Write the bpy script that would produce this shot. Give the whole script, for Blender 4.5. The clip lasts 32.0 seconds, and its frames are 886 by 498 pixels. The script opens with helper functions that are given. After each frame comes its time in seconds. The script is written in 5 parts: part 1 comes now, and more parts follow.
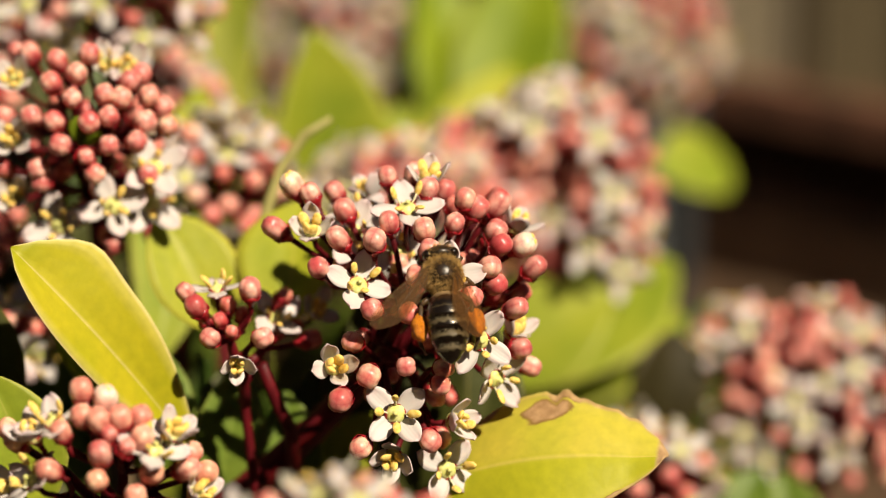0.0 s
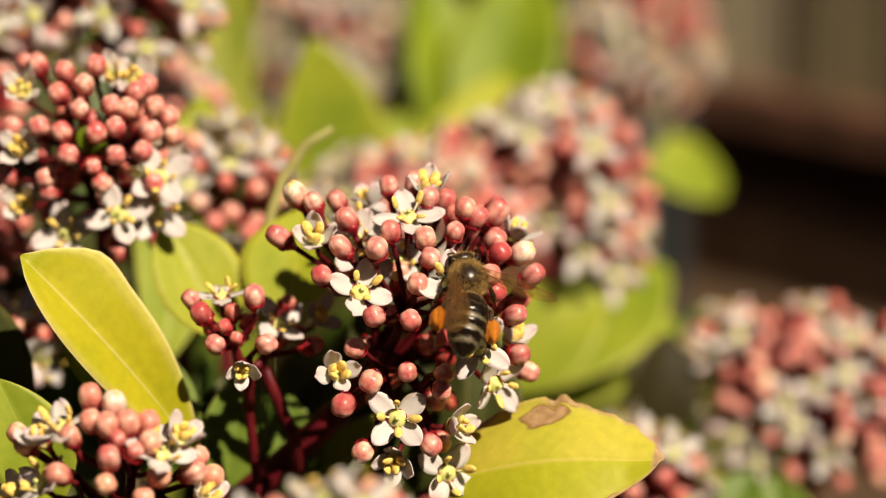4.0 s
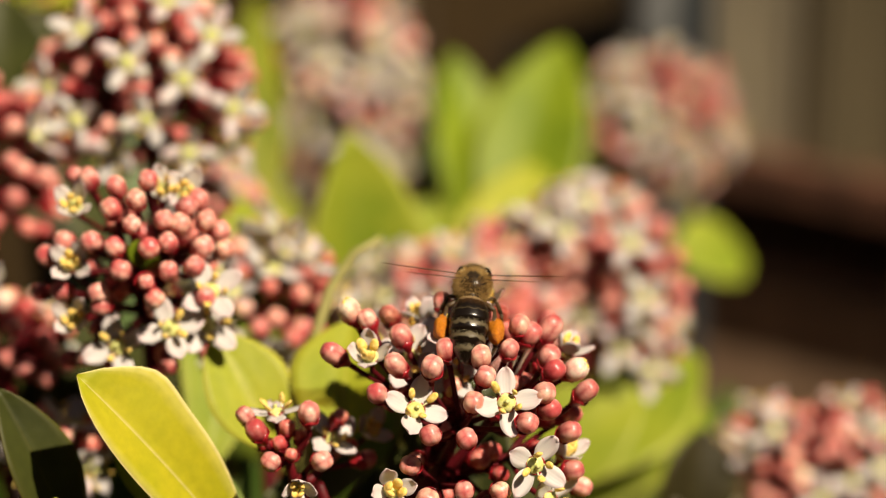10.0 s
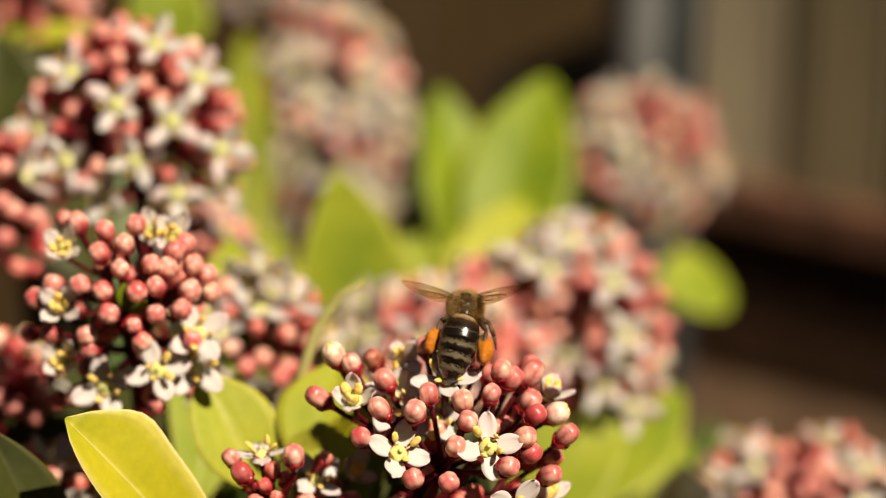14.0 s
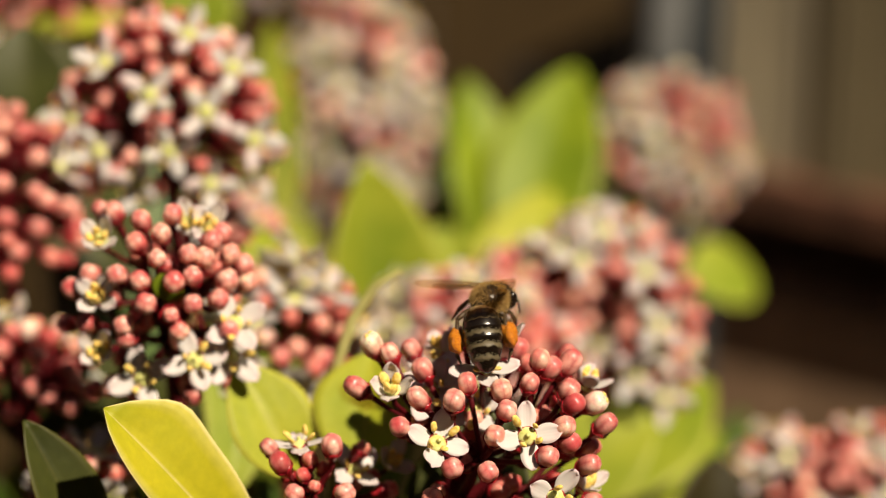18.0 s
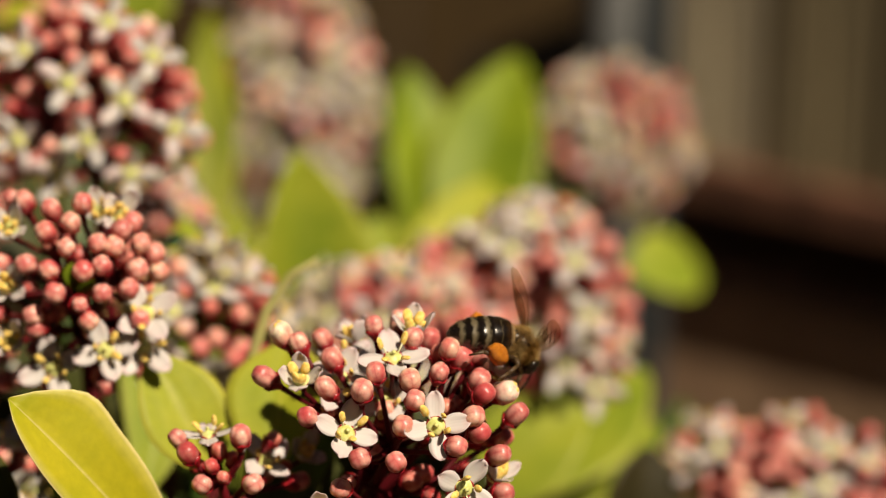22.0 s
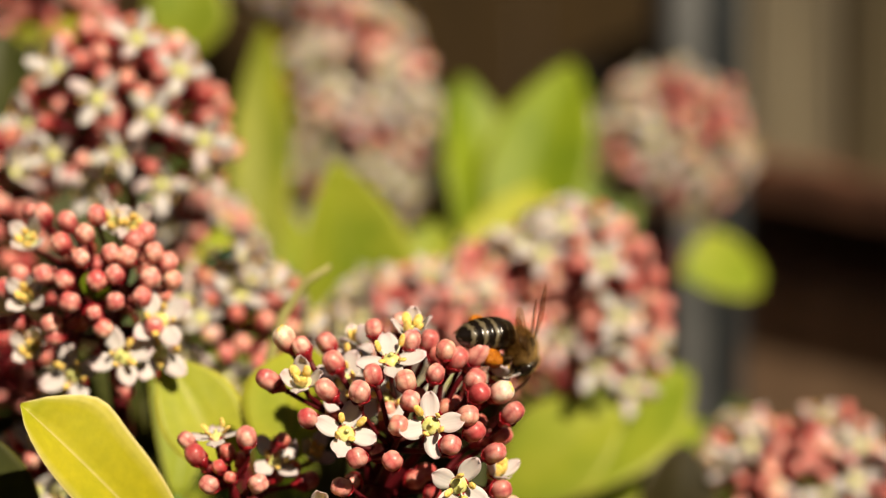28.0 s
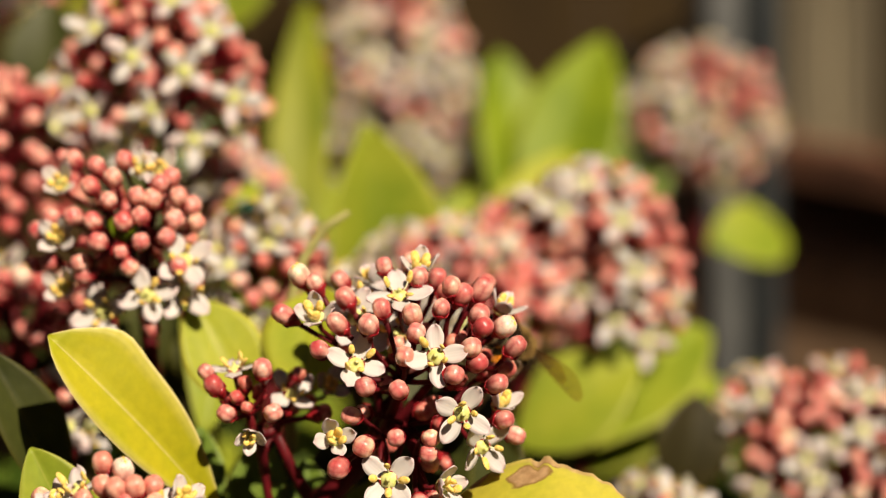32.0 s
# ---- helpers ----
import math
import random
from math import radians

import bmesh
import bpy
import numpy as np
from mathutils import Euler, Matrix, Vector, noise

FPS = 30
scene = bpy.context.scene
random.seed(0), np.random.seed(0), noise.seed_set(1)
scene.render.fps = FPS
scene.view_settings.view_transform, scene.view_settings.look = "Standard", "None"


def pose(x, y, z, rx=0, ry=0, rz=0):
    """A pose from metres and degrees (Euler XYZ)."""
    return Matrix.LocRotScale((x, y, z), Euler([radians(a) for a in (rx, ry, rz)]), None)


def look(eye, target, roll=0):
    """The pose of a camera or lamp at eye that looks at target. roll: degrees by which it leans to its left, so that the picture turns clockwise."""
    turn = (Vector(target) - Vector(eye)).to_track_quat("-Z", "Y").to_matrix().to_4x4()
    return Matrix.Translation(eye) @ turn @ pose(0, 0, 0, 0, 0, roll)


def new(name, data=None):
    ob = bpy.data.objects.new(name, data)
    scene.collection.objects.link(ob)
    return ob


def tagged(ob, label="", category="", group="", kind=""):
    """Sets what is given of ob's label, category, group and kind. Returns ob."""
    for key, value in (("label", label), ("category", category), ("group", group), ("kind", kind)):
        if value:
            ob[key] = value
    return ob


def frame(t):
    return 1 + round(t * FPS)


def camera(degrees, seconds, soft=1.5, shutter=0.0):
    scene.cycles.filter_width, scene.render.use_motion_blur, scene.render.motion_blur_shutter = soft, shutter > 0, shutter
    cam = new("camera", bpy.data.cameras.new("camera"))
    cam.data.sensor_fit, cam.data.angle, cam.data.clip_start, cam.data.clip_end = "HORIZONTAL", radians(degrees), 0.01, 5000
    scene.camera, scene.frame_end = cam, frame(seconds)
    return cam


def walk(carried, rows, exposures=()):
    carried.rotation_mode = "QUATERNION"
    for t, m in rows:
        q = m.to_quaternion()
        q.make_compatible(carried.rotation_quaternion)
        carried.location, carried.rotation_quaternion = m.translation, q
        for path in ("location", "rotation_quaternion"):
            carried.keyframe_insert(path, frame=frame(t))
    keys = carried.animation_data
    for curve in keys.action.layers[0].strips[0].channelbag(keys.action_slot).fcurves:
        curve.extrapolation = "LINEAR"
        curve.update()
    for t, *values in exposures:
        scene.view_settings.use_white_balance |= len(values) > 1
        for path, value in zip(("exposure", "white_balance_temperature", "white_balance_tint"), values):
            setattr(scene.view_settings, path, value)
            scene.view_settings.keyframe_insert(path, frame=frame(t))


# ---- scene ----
# A honey bee on a flowering skimmia, close up. Lengths of the plants are given in millimetres
# in axes tilted 20 degrees: a to the right, b up, c away; the middle of the main flower head is the origin.
cam = camera(16, 32.0, soft=1.15)
cam.data.dof.use_dof = True
cam.data.dof.aperture_fstop = 10.6
PATH = [
    (0, (0.00400, -0.31073, 0.71957), (0.00398, 0.01812, 0.59973), 0.24),
    (0.5, (0.00332, -0.31151, 0.71952), (0.00362, 0.01739, 0.59982), 0.32),
    (1, (0.00300, -0.31291, 0.71968), (0.00343, 0.01586, 0.59963), 0.38),
    (1.5, (0.00308, -0.31374, 0.72004), (0.00355, 0.01497, 0.59983), 0.42),
    (2, (0.00172, -0.31375, 0.71990), (0.00290, 0.01508, 0.60002), 0.48),
    (2.5, (0.00122, -0.31444, 0.72043), (0.00260, 0.01423, 0.60012), 0.49),
    (3, (0.00157, -0.31564, 0.72041), (0.00310, 0.01290, 0.59973), 0.45),
    (3.5, (0.00235, -0.31633, 0.72131), (0.00387, 0.01245, 0.60131), 0.37),
    (4, (0.00242, -0.31705, 0.72339), (0.00398, 0.01160, 0.60303), 0.35),
    (4.5, (0.00220, -0.31692, 0.72624), (0.00416, 0.01148, 0.60521), 0.42),
    (6.5, (0.00004, -0.32023, 0.72720), (0.00347, 0.00834, 0.60664), 0.20),
    (7, (-0.00051, -0.31967, 0.72881), (0.00297, 0.00886, 0.60817), 0.02),
    (7.5, (-0.00214, -0.31902, 0.72868), (0.00192, 0.00953, 0.60811), 0.13),
    (8, (-0.00444, -0.31816, 0.72914), (0.00043, 0.01034, 0.60846), 0.19),
    (8.5, (-0.00726, -0.31664, 0.72838), (-0.00113, 0.01208, 0.60836), 0.48),
    (9, (-0.00726, -0.31617, 0.73043), (-0.00151, 0.01245, 0.61011), 0.33),
    (9.5, (-0.00619, -0.31548, 0.73296), (-0.00135, 0.01321, 0.61280), 0.18),
    (10, (-0.00800, -0.31404, 0.73541), (-0.00187, 0.01470, 0.61545), 0.45),
    (10.5, (-0.00921, -0.31338, 0.73756), (-0.00238, 0.01511, 0.61692), 0.55),
    (11, (-0.00932, -0.31319, 0.73748), (-0.00209, 0.01529, 0.61688), 0.75),
    (11.5, (-0.00930, -0.31513, 0.73818), (-0.00158, 0.01362, 0.61834), 0.76),
    (12, (-0.00780, -0.31634, 0.73920), (-0.00082, 0.01246, 0.61945), 0.65),
    (12.5, (-0.00703, -0.31710, 0.73856), (-0.00046, 0.01197, 0.61954), 0.58),
    (13, (-0.00617, -0.31790, 0.73907), (0.00016, 0.01096, 0.61943), 0.61),
    (13.5, (-0.00577, -0.31793, 0.74076), (0.00052, 0.01108, 0.62157), 0.59),
    (14, (-0.00675, -0.31730, 0.74170), (-0.00013, 0.01152, 0.62199), 0.65),
    (14.5, (-0.00702, -0.31766, 0.74128), (-0.00065, 0.01119, 0.62165), 0.64),
    (16.5, (-0.01067, -0.31561, 0.74257), (-0.00353, 0.01292, 0.62210), 0.71),
    (17, (-0.01144, -0.31596, 0.74284), (-0.00461, 0.01250, 0.62215), 0.64),
    (17.5, (-0.01167, -0.31688, 0.74147), (-0.00492, 0.01162, 0.62089), 0.65),
    (18, (-0.01106, -0.31703, 0.74119), (-0.00435, 0.01152, 0.62072), 0.59),
    (18.5, (-0.01000, -0.31646, 0.74053), (-0.00382, 0.01212, 0.62014), 0.56),
    (19, (-0.00955, -0.31687, 0.73972), (-0.00350, 0.01163, 0.61909), 0.55),
    (19.5, (-0.00965, -0.31650, 0.73820), (-0.00309, 0.01184, 0.61716), 0.66),
    (20, (-0.00869, -0.31523, 0.73947), (-0.00218, 0.01286, 0.61774), 0.61),
    (20.5, (-0.00636, -0.31472, 0.73963), (-0.00072, 0.01334, 0.61778), 0.56),
    (21, (-0.00460, -0.31464, 0.73921), (0.00042, 0.01345, 0.61740), 0.52),
    (21.5, (-0.00124, -0.31435, 0.73882), (0.00307, 0.01405, 0.61784), 0.52),
    (22, (0.00089, -0.31447, 0.73927), (0.00566, 0.01399, 0.61848), 0.39),
    (22.5, (0.00267, -0.31661, 0.73785), (0.00710, 0.01194, 0.61731), 0.16),
    (23, (0.00499, -0.31800, 0.73475), (0.00835, 0.01086, 0.61500), -0.04),
    (23.5, (0.00786, -0.31882, 0.73345), (0.00971, 0.01041, 0.61469), -0.20),
    (24, (0.01054, -0.32019, 0.73207), (0.01091, 0.00919, 0.61372), -0.36),
    (24.5, (0.01370, -0.32002, 0.73383), (0.01249, 0.00940, 0.61558), -0.66),
    (25, (0.01628, -0.31882, 0.73477), (0.01279, 0.01076, 0.61703), -1.01),
    (25.5, (0.01766, -0.31936, 0.73458), (0.01121, 0.01017, 0.61682), -1.32),
    (27.5, (0.02312, -0.32183, 0.74127), (0.00634, 0.00643, 0.62100), -1.85),
    (28, (0.02547, -0.32358, 0.74209), (0.00644, 0.00477, 0.62238), -1.96),
    (28.5, (0.02506, -0.32576, 0.74164), (0.00529, 0.00288, 0.62290), -1.94),
    (29, (0.02461, -0.32743, 0.74235), (0.00292, 0.00111, 0.62364), -1.83),
    (29.5, (0.02662, -0.32860, 0.74210), (0.00214, -0.00008, 0.62388), -1.81),
    (30, (0.02883, -0.32945, 0.74217), (0.00257, -0.00094, 0.62431), -1.83),
    (30.5, (0.03408, -0.33575, 0.74324), (0.00482, -0.00736, 0.62576), -2.18),
    (31, (0.03531, -0.33919, 0.73973), (0.00574, -0.01003, 0.62450), -2.53),
    (31.5, (0.03732, -0.34011, 0.73950), (0.00690, -0.01160, 0.62265), -2.32),
    (32, (0.03868, -0.34342, 0.73699), (0.00740, -0.01446, 0.62165), -2.46),
]
walk(cam, [(t, look(eye, target, roll)) for t, eye, target, roll in PATH], exposures=[(t, stops, 7400, 16) for t, stops in ((0, 0.17), (9, 0.14), (17, 0.22), (20, -0.10), (23, -0.05), (25, 0.04), (28, 0.12), (32, 0.12))])

# ---- light ----
SUN_AZ, SUN_EL = radians(140), radians(52)  # clockwise from +y
world = bpy.data.worlds.new("sky")
scene.world = world
world.use_nodes = True
wn = world.node_tree.nodes
sky = wn.new("ShaderNodeTexSky")
sky.sky_type = "NISHITA"
sky.sun_disc = False
sky.sun_elevation, sky.sun_rotation = SUN_EL, SUN_AZ
world.node_tree.links.new(sky.outputs[0], wn["Background"].inputs[0])
wn["Background"].inputs[1].default_value = 0.0175
sun_data = bpy.data.lights.new("sun", "SUN")
sun_data.energy, sun_data.angle, sun_data.color = 6.05, radians(0.53), (1.0, 0.93, 0.76)
sun = new("sun", sun_data)
SUN_WAY = Vector((math.sin(SUN_AZ) * math.cos(SUN_EL), math.cos(SUN_AZ) * math.cos(SUN_EL), math.sin(SUN_EL)))
sun.matrix_world = look(SUN_WAY * 5, (0, 0, 0))

# ---- axes of the planting ----
TILT = radians(20)
RIGHT, UP, AWAY = Vector((1, 0, 0)), Vector((0, math.sin(TILT), math.cos(TILT))), Vector((0, math.cos(TILT), -math.sin(TILT)))
HEART = Vector((0, 0, 0.6))


def spot(a, b, c):
    return HEART + 0.001 * (a * RIGHT + b * UP + c * AWAY)


def way(a, b, c):
    return (a * RIGHT + b * UP + c * AWAY).normalized()


# ---- materials ----
def material(name, rough=0.5, metal=0.0, spec=0.5):
    m = bpy.data.materials.new(name)
    m.use_nodes = True
    p = m.node_tree.nodes["Principled BSDF"]
    p.inputs["Roughness"].default_value = rough
    p.inputs["Metallic"].default_value = metal
    p.inputs["Specular IOR Level"].default_value = spec
    return m, m.node_tree.nodes, m.node_tree.links, p


def ramp(nodes, stops):
    r = nodes.new("ShaderNodeValToRGB")
    while len(r.color_ramp.elements) < len(stops):
        r.color_ramp.elements.new(0.5)
    for e, (at, col) in zip(r.color_ramp.elements, stops):
        e.position, e.color = at, (*col, 1)
    return r


def noise_tex(nodes, links, scale, detail=4.0, coord="Object"):
    tc = nodes.new("ShaderNodeTexCoord")
    n = nodes.new("ShaderNodeTexNoise")
    n.inputs["Scale"].default_value, n.inputs["Detail"].default_value = scale, detail
    links.new(tc.outputs[coord], n.inputs["Vector"])
    return n


def mixed(nodes, links, a, b, fac, mode="MIX"):
    x = nodes.new("ShaderNodeMix")
    x.data_type, x.blend_type = "RGBA", mode
    for src, slot in ((fac, 0), (a, 6), (b, 7)):
        if hasattr(src, "is_output"):
            links.new(src, x.inputs[slot])
        else:
            x.inputs[slot].default_value = src if slot == 0 else (*src, 1)
    return x.outputs[2]


def relief(nodes, links, p, height, strength, distance):
    b = nodes.new("ShaderNodeBump")
    b.inputs["Strength"].default_value, b.inputs["Distance"].default_value = strength, distance
    links.new(height, b.inputs["Height"])
    links.new(b.outputs[0], p.inputs["Normal"])


def along(nodes, links, coord="Generated", axis=2):
    tc = nodes.new("ShaderNodeTexCoord")
    s = nodes.new("ShaderNodeSeparateXYZ")
    links.new(tc.outputs[coord], s.inputs[0])
    return s.outputs[axis]


def speckled(name, stops, scale, rough=0.6, bump=0.3, depth=0.0003, coord="Object", spec=0.4, metal=0.0):
    """A plain mottled surface: coarse patches and fine grain."""
    m, n, l, p = material(name, rough, metal, spec)
    big, fine = noise_tex(n, l, scale, 5, coord), noise_tex(n, l, scale * 9, 6, coord)
    r = ramp(n, stops)
    mixer = n.new("ShaderNodeMath")
    mixer.operation = "MULTIPLY_ADD"
    l.new(fine.outputs[0], mixer.inputs[0])
    mixer.inputs[1].default_value = 0.35
    l.new(big.outputs[0], mixer.inputs[2])
    sub = n.new("ShaderNodeMath")
    sub.operation = "SUBTRACT"
    l.new(mixer.outputs[0], sub.inputs[0])
    sub.inputs[1].default_value = 0.17
    l.new(sub.outputs[0], r.inputs[0])
    l.new(r.outputs[0], p.inputs["Base Color"])
    relief(n, l, p, fine.outputs[0], bump, depth)
    return m


def bud_material(name, low, mid, tip, pale, seam):
    """Four petals folded edge to edge: pale faces, redder seams and base, mottled."""
    m, n, l, p = material(name, 0.36, 0, 0.45)
    z = along(n, l)
    r = ramp(n, ((0.0, low), (0.25, (mid[0] * 0.8, mid[1] * 0.6, mid[2] * 0.65)), (0.55, mid), (0.88, tip), (1.0, tip)))
    l.new(z, r.inputs[0])
    big, fine = noise_tex(n, l, 420, 1.5), noise_tex(n, l, 2200, 3)
    big.noise_dimensions = "4D"
    own = n.new("ShaderNodeObjectInfo")
    shift = n.new("ShaderNodeMath")
    shift.operation = "MULTIPLY"
    shift.inputs[1].default_value = 40
    l.new(own.outputs["Random"], shift.inputs[0])
    l.new(shift.outputs[0], big.inputs["W"])
    tc = n.new("ShaderNodeTexCoord")
    sep = n.new("ShaderNodeSeparateXYZ")
    l.new(tc.outputs["Generated"], sep.inputs[0])
    gaps = []
    for axis in (0, 1):
        c = n.new("ShaderNodeMath")
        c.operation = "SUBTRACT"
        l.new(sep.outputs[axis], c.inputs[0])
        c.inputs[1].default_value = 0.5
        ab = n.new("ShaderNodeMath")
        ab.operation = "ABSOLUTE"
        l.new(c.outputs[0], ab.inputs[0])
        gaps.append(ab.outputs[0])
    near = n.new("ShaderNodeMath")
    near.operation = "MINIMUM"
    l.new(gaps[0], near.inputs[0])
    l.new(gaps[1], near.inputs[1])
    wob = n.new("ShaderNodeMath")
    wob.operation = "MULTIPLY_ADD"
    l.new(fine.outputs[0], wob.inputs[0])
    wob.inputs[1].default_value = 0.06
    l.new(near.outputs[0], wob.inputs[2])
    face = ramp(n, ((0.03, (0.50, 0.50, 0.50)), (0.24, (1, 1, 1))))
    l.new(wob.outputs[0], face.inputs[0])
    light = ramp(n, ((0.34, (0.10, 0.10, 0.10)), (0.60, (1, 1, 1))))
    l.new(big.outputs[0], light.inputs[0])
    both = mixed(n, l, face.outputs[0], light.outputs[0], 1.0, "MULTIPLY")
    zone = ramp(n, ((0.20, (0, 0, 0)), (0.50, (0.95, 0.95, 0.95)), (0.92, (0.95, 0.95, 0.95)), (1.0, (0.7, 0.7, 0.7))))
    l.new(z, zone.inputs[0])
    up = mixed(n, l, both, zone.outputs[0], 1.0, "MULTIPLY")
    c1 = mixed(n, l, r.outputs[0], pale, up)
    line = ramp(n, ((0.03, (0.22, 0.22, 0.22)), (0.075, (0, 0, 0))))
    l.new(wob.outputs[0], line.inputs[0])
    c1 = mixed(n, l, c1, seam, line.outputs[0])
    freckle = ramp(n, ((0.34, (0.88, 0.76, 0.79)), (0.52, (1, 1, 1)), (0.7, (1.03, 1.06, 1.05))))
    l.new(fine.outputs[0], freckle.inputs[0])
    c1 = mixed(n, l, c1, freckle.outputs[0], 1.0, "MULTIPLY")
    info = n.new("ShaderNodeObjectInfo")
    tone = ramp(n, ((0.0, (0.74, 0.54, 0.58)), (0.35, (0.96, 0.88, 0.90)), (0.7, (1, 1, 1)), (1.0, (1.0, 1.12, 1.0))))
    l.new(info.outputs["Random"], tone.inputs[0])
    l.new(mixed(n, l, c1, tone.outputs[0], 1.0, "MULTIPLY"), p.inputs["Base Color"])
    p.inputs["Subsurface Weight"].default_value = 0.2
    p.inputs["Subsurface Radius"].default_value = (0.9, 0.35, 0.25)
    p.inputs["Subsurface Scale"].default_value = 0.0005
    relief(n, l, p, wob.outputs[0], 0.22, 0.00018)
    return m


def petal_material():
    m, n, l, p = material("petal_white", 0.5, 0, 0.35)
    y = along(n, l, "Generated", 1)
    r = ramp(n, ((0.0, (0.59, 0.58, 0.42)), (0.18, (0.655, 0.63, 0.615)), (0.7, (0.67, 0.635, 0.635)), (1.0, (0.67, 0.54, 0.56))))
    l.new(y, r.inputs[0])
    wav = n.new("ShaderNodeTexWave")
    wav.inputs["Scale"].default_value, wav.inputs["Distortion"].default_value = 900, 2.0
    tc = n.new("ShaderNodeTexCoord")
    l.new(tc.outputs["Object"], wav.inputs["Vector"])
    pink = noise_tex(n, l, 500, 3)
    pr = ramp(n, ((0.5, (0, 0, 0)), (0.8, (0.5, 0.5, 0.5))))
    l.new(pink.outputs[0], pr.inputs[0])
    c = mixed(n, l, r.outputs[0], (0.76, 0.52, 0.50), pr.outputs[0])
    l.new(c, p.inputs["Base Color"])
    relief(n, l, p, wav.outputs[1], 0.12, 0.00005)
    t = n.new("ShaderNodeBsdfTranslucent")
    l.new(c, t.inputs[0])
    mx = n.new("ShaderNodeMixShader")
    mx.inputs[0].default_value = 0.24
    l.new(p.outputs[0], mx.inputs[1])
    l.new(t.outputs[0], mx.inputs[2])
    l.new(mx.outputs[0], n["Material Output"].inputs[0])
    return m


def leaf_material(name, young, old, edge, glow=0.3, blotch=None, under=None):
    """Leathery blade: two greens in patches, paler margin, veins as relief, light passing through."""
    m, n, l, p = material(name, 0.5, 0, 0.3)
    big, fine = noise_tex(n, l, 90, 4), noise_tex(n, l, 900, 5)
    pr = ramp(n, ((0.32, (0, 0, 0)), (0.68, (1, 1, 1))))
    l.new(big.outputs[0], pr.inputs[0])
    c = mixed(n, l, young, old, pr.outputs[0])
    x = along(n, l, "UV", 0)
    if under:  # the half beyond the midrib is greener, its turned-away shading put into the colour
        hr = ramp(n, ((0.46, (0, 0, 0)), (0.54, (0.8, 0.8, 0.8))))
        l.new(x, hr.inputs[0])
        c = mixed(n, l, c, under, hr.outputs[0])
    er = ramp(n, ((0.0, (1, 1, 1)), (0.04, (0.25, 0.25, 0.25)), (0.16, (0, 0, 0)), (0.84, (0, 0, 0)), (0.96, (0.25, 0.25, 0.25)), (1.0, (1, 1, 1))))
    l.new(x, er.inputs[0])
    c = mixed(n, l, c, edge, er.outputs[0])
    rib = ramp(n, ((0.478, (0, 0, 0)), (0.5, (0.55, 0.55, 0.55)), (0.522, (0, 0, 0))))
    l.new(x, rib.inputs[0])
    c = mixed(n, l, c, edge, rib.outputs[0])
    rim = ramp(n, ((0.0, (0.9, 0.9, 0.9)), (0.03, (0, 0, 0)), (0.97, (0, 0, 0)), (1.0, (0.9, 0.9, 0.9))))
    l.new(x, rim.inputs[0])
    c = mixed(n, l, c, tuple(q * 1.15 for q in edge), rim.outputs[0])
    fr = ramp(n, ((0.3, (0.90, 0.91, 0.90)), (0.7, (1.04, 1.035, 1.0))))
    l.new(fine.outputs[0], fr.inputs[0])
    c = mixed(n, l, c, fr.outputs[0], 1.0, "MULTIPLY")
    if blotch:
        for bx, by, size in blotch:
            tc = n.new("ShaderNodeTexCoord")
            wob = n.new("ShaderNodeTexNoise")
            wob.inputs["Scale"].default_value = 9
            l.new(tc.outputs["UV"], wob.inputs["Vector"])
            add = n.new("ShaderNodeVectorMath")
            add.operation = "MULTIPLY_ADD"
            l.new(wob.outputs["Color"], add.inputs[0])
            add.inputs[1].default_value = (0.10, 0.10, 0)
            l.new(tc.outputs["UV"], add.inputs[2])
            dist = n.new("ShaderNodeVectorMath")
            dist.operation = "DISTANCE"
            l.new(add.outputs[0], dist.inputs[0])
            dist.inputs[1].default_value = (bx + 0.05, by + 0.05, 0)
            br = ramp(n, ((size * 0.75, (1, 1, 1)), (size, (0, 0, 0))))
            l.new(dist.outputs["Value"], br.inputs[0])
            brown = mixed(n, l, (0.16, 0.07, 0.02), (0.78, 0.52, 0.28), fine.outputs[0])
            c = mixed(n, l, c, brown, br.outputs[0])
            ring = ramp(n, ((size * 0.70, (0, 0, 0)), (size * 0.86, (0.75, 0.75, 0.75)), (size, (0, 0, 0))))
            l.new(dist.outputs["Value"], ring.inputs[0])
            c = mixed(n, l, c, (0.20, 0.085, 0.025), ring.outputs[0])
    if blotch:  # dried tip and margin
        y = along(n, l, "UV", 1)
        dry = n.new("ShaderNodeMath")
        dry.operation = "MULTIPLY_ADD"
        l.new(big.outputs[0], dry.inputs[0])
        dry.inputs[1].default_value = 0.06
        l.new(y, dry.inputs[2])
        tipped = ramp(n, ((0.978, (0, 0, 0)), (0.995, (1, 1, 1))))
        l.new(dry.outputs[0], tipped.inputs[0])
        c = mixed(n, l, c, mixed(n, l, (0.24, 0.11, 0.035), (0.85, 0.62, 0.36), fine.outputs[0]), tipped.outputs[0])
        side = ramp(n, ((0.0, (1, 1, 1)), (0.03, (0.7, 0.7, 0.7)), (0.05, (0, 0, 0)), (0.955, (0, 0, 0)), (0.975, (0.8, 0.8, 0.8))))
        l.new(x, side.inputs[0])
        span = ramp(n, ((0.50, (0, 0, 0)), (0.56, (1, 1, 1))))
        l.new(dry.outputs[0], span.inputs[0])
        c = mixed(n, l, c, mixed(n, l, (0.34, 0.17, 0.05), (0.86, 0.66, 0.34), fine.outputs[0]), mixed(n, l, side.outputs[0], span.outputs[0], 1.0, "MULTIPLY"))
    l.new(c, p.inputs["Base Color"])
    vein = n.new("ShaderNodeTexVoronoi")
    vein.feature = "DISTANCE_TO_EDGE"
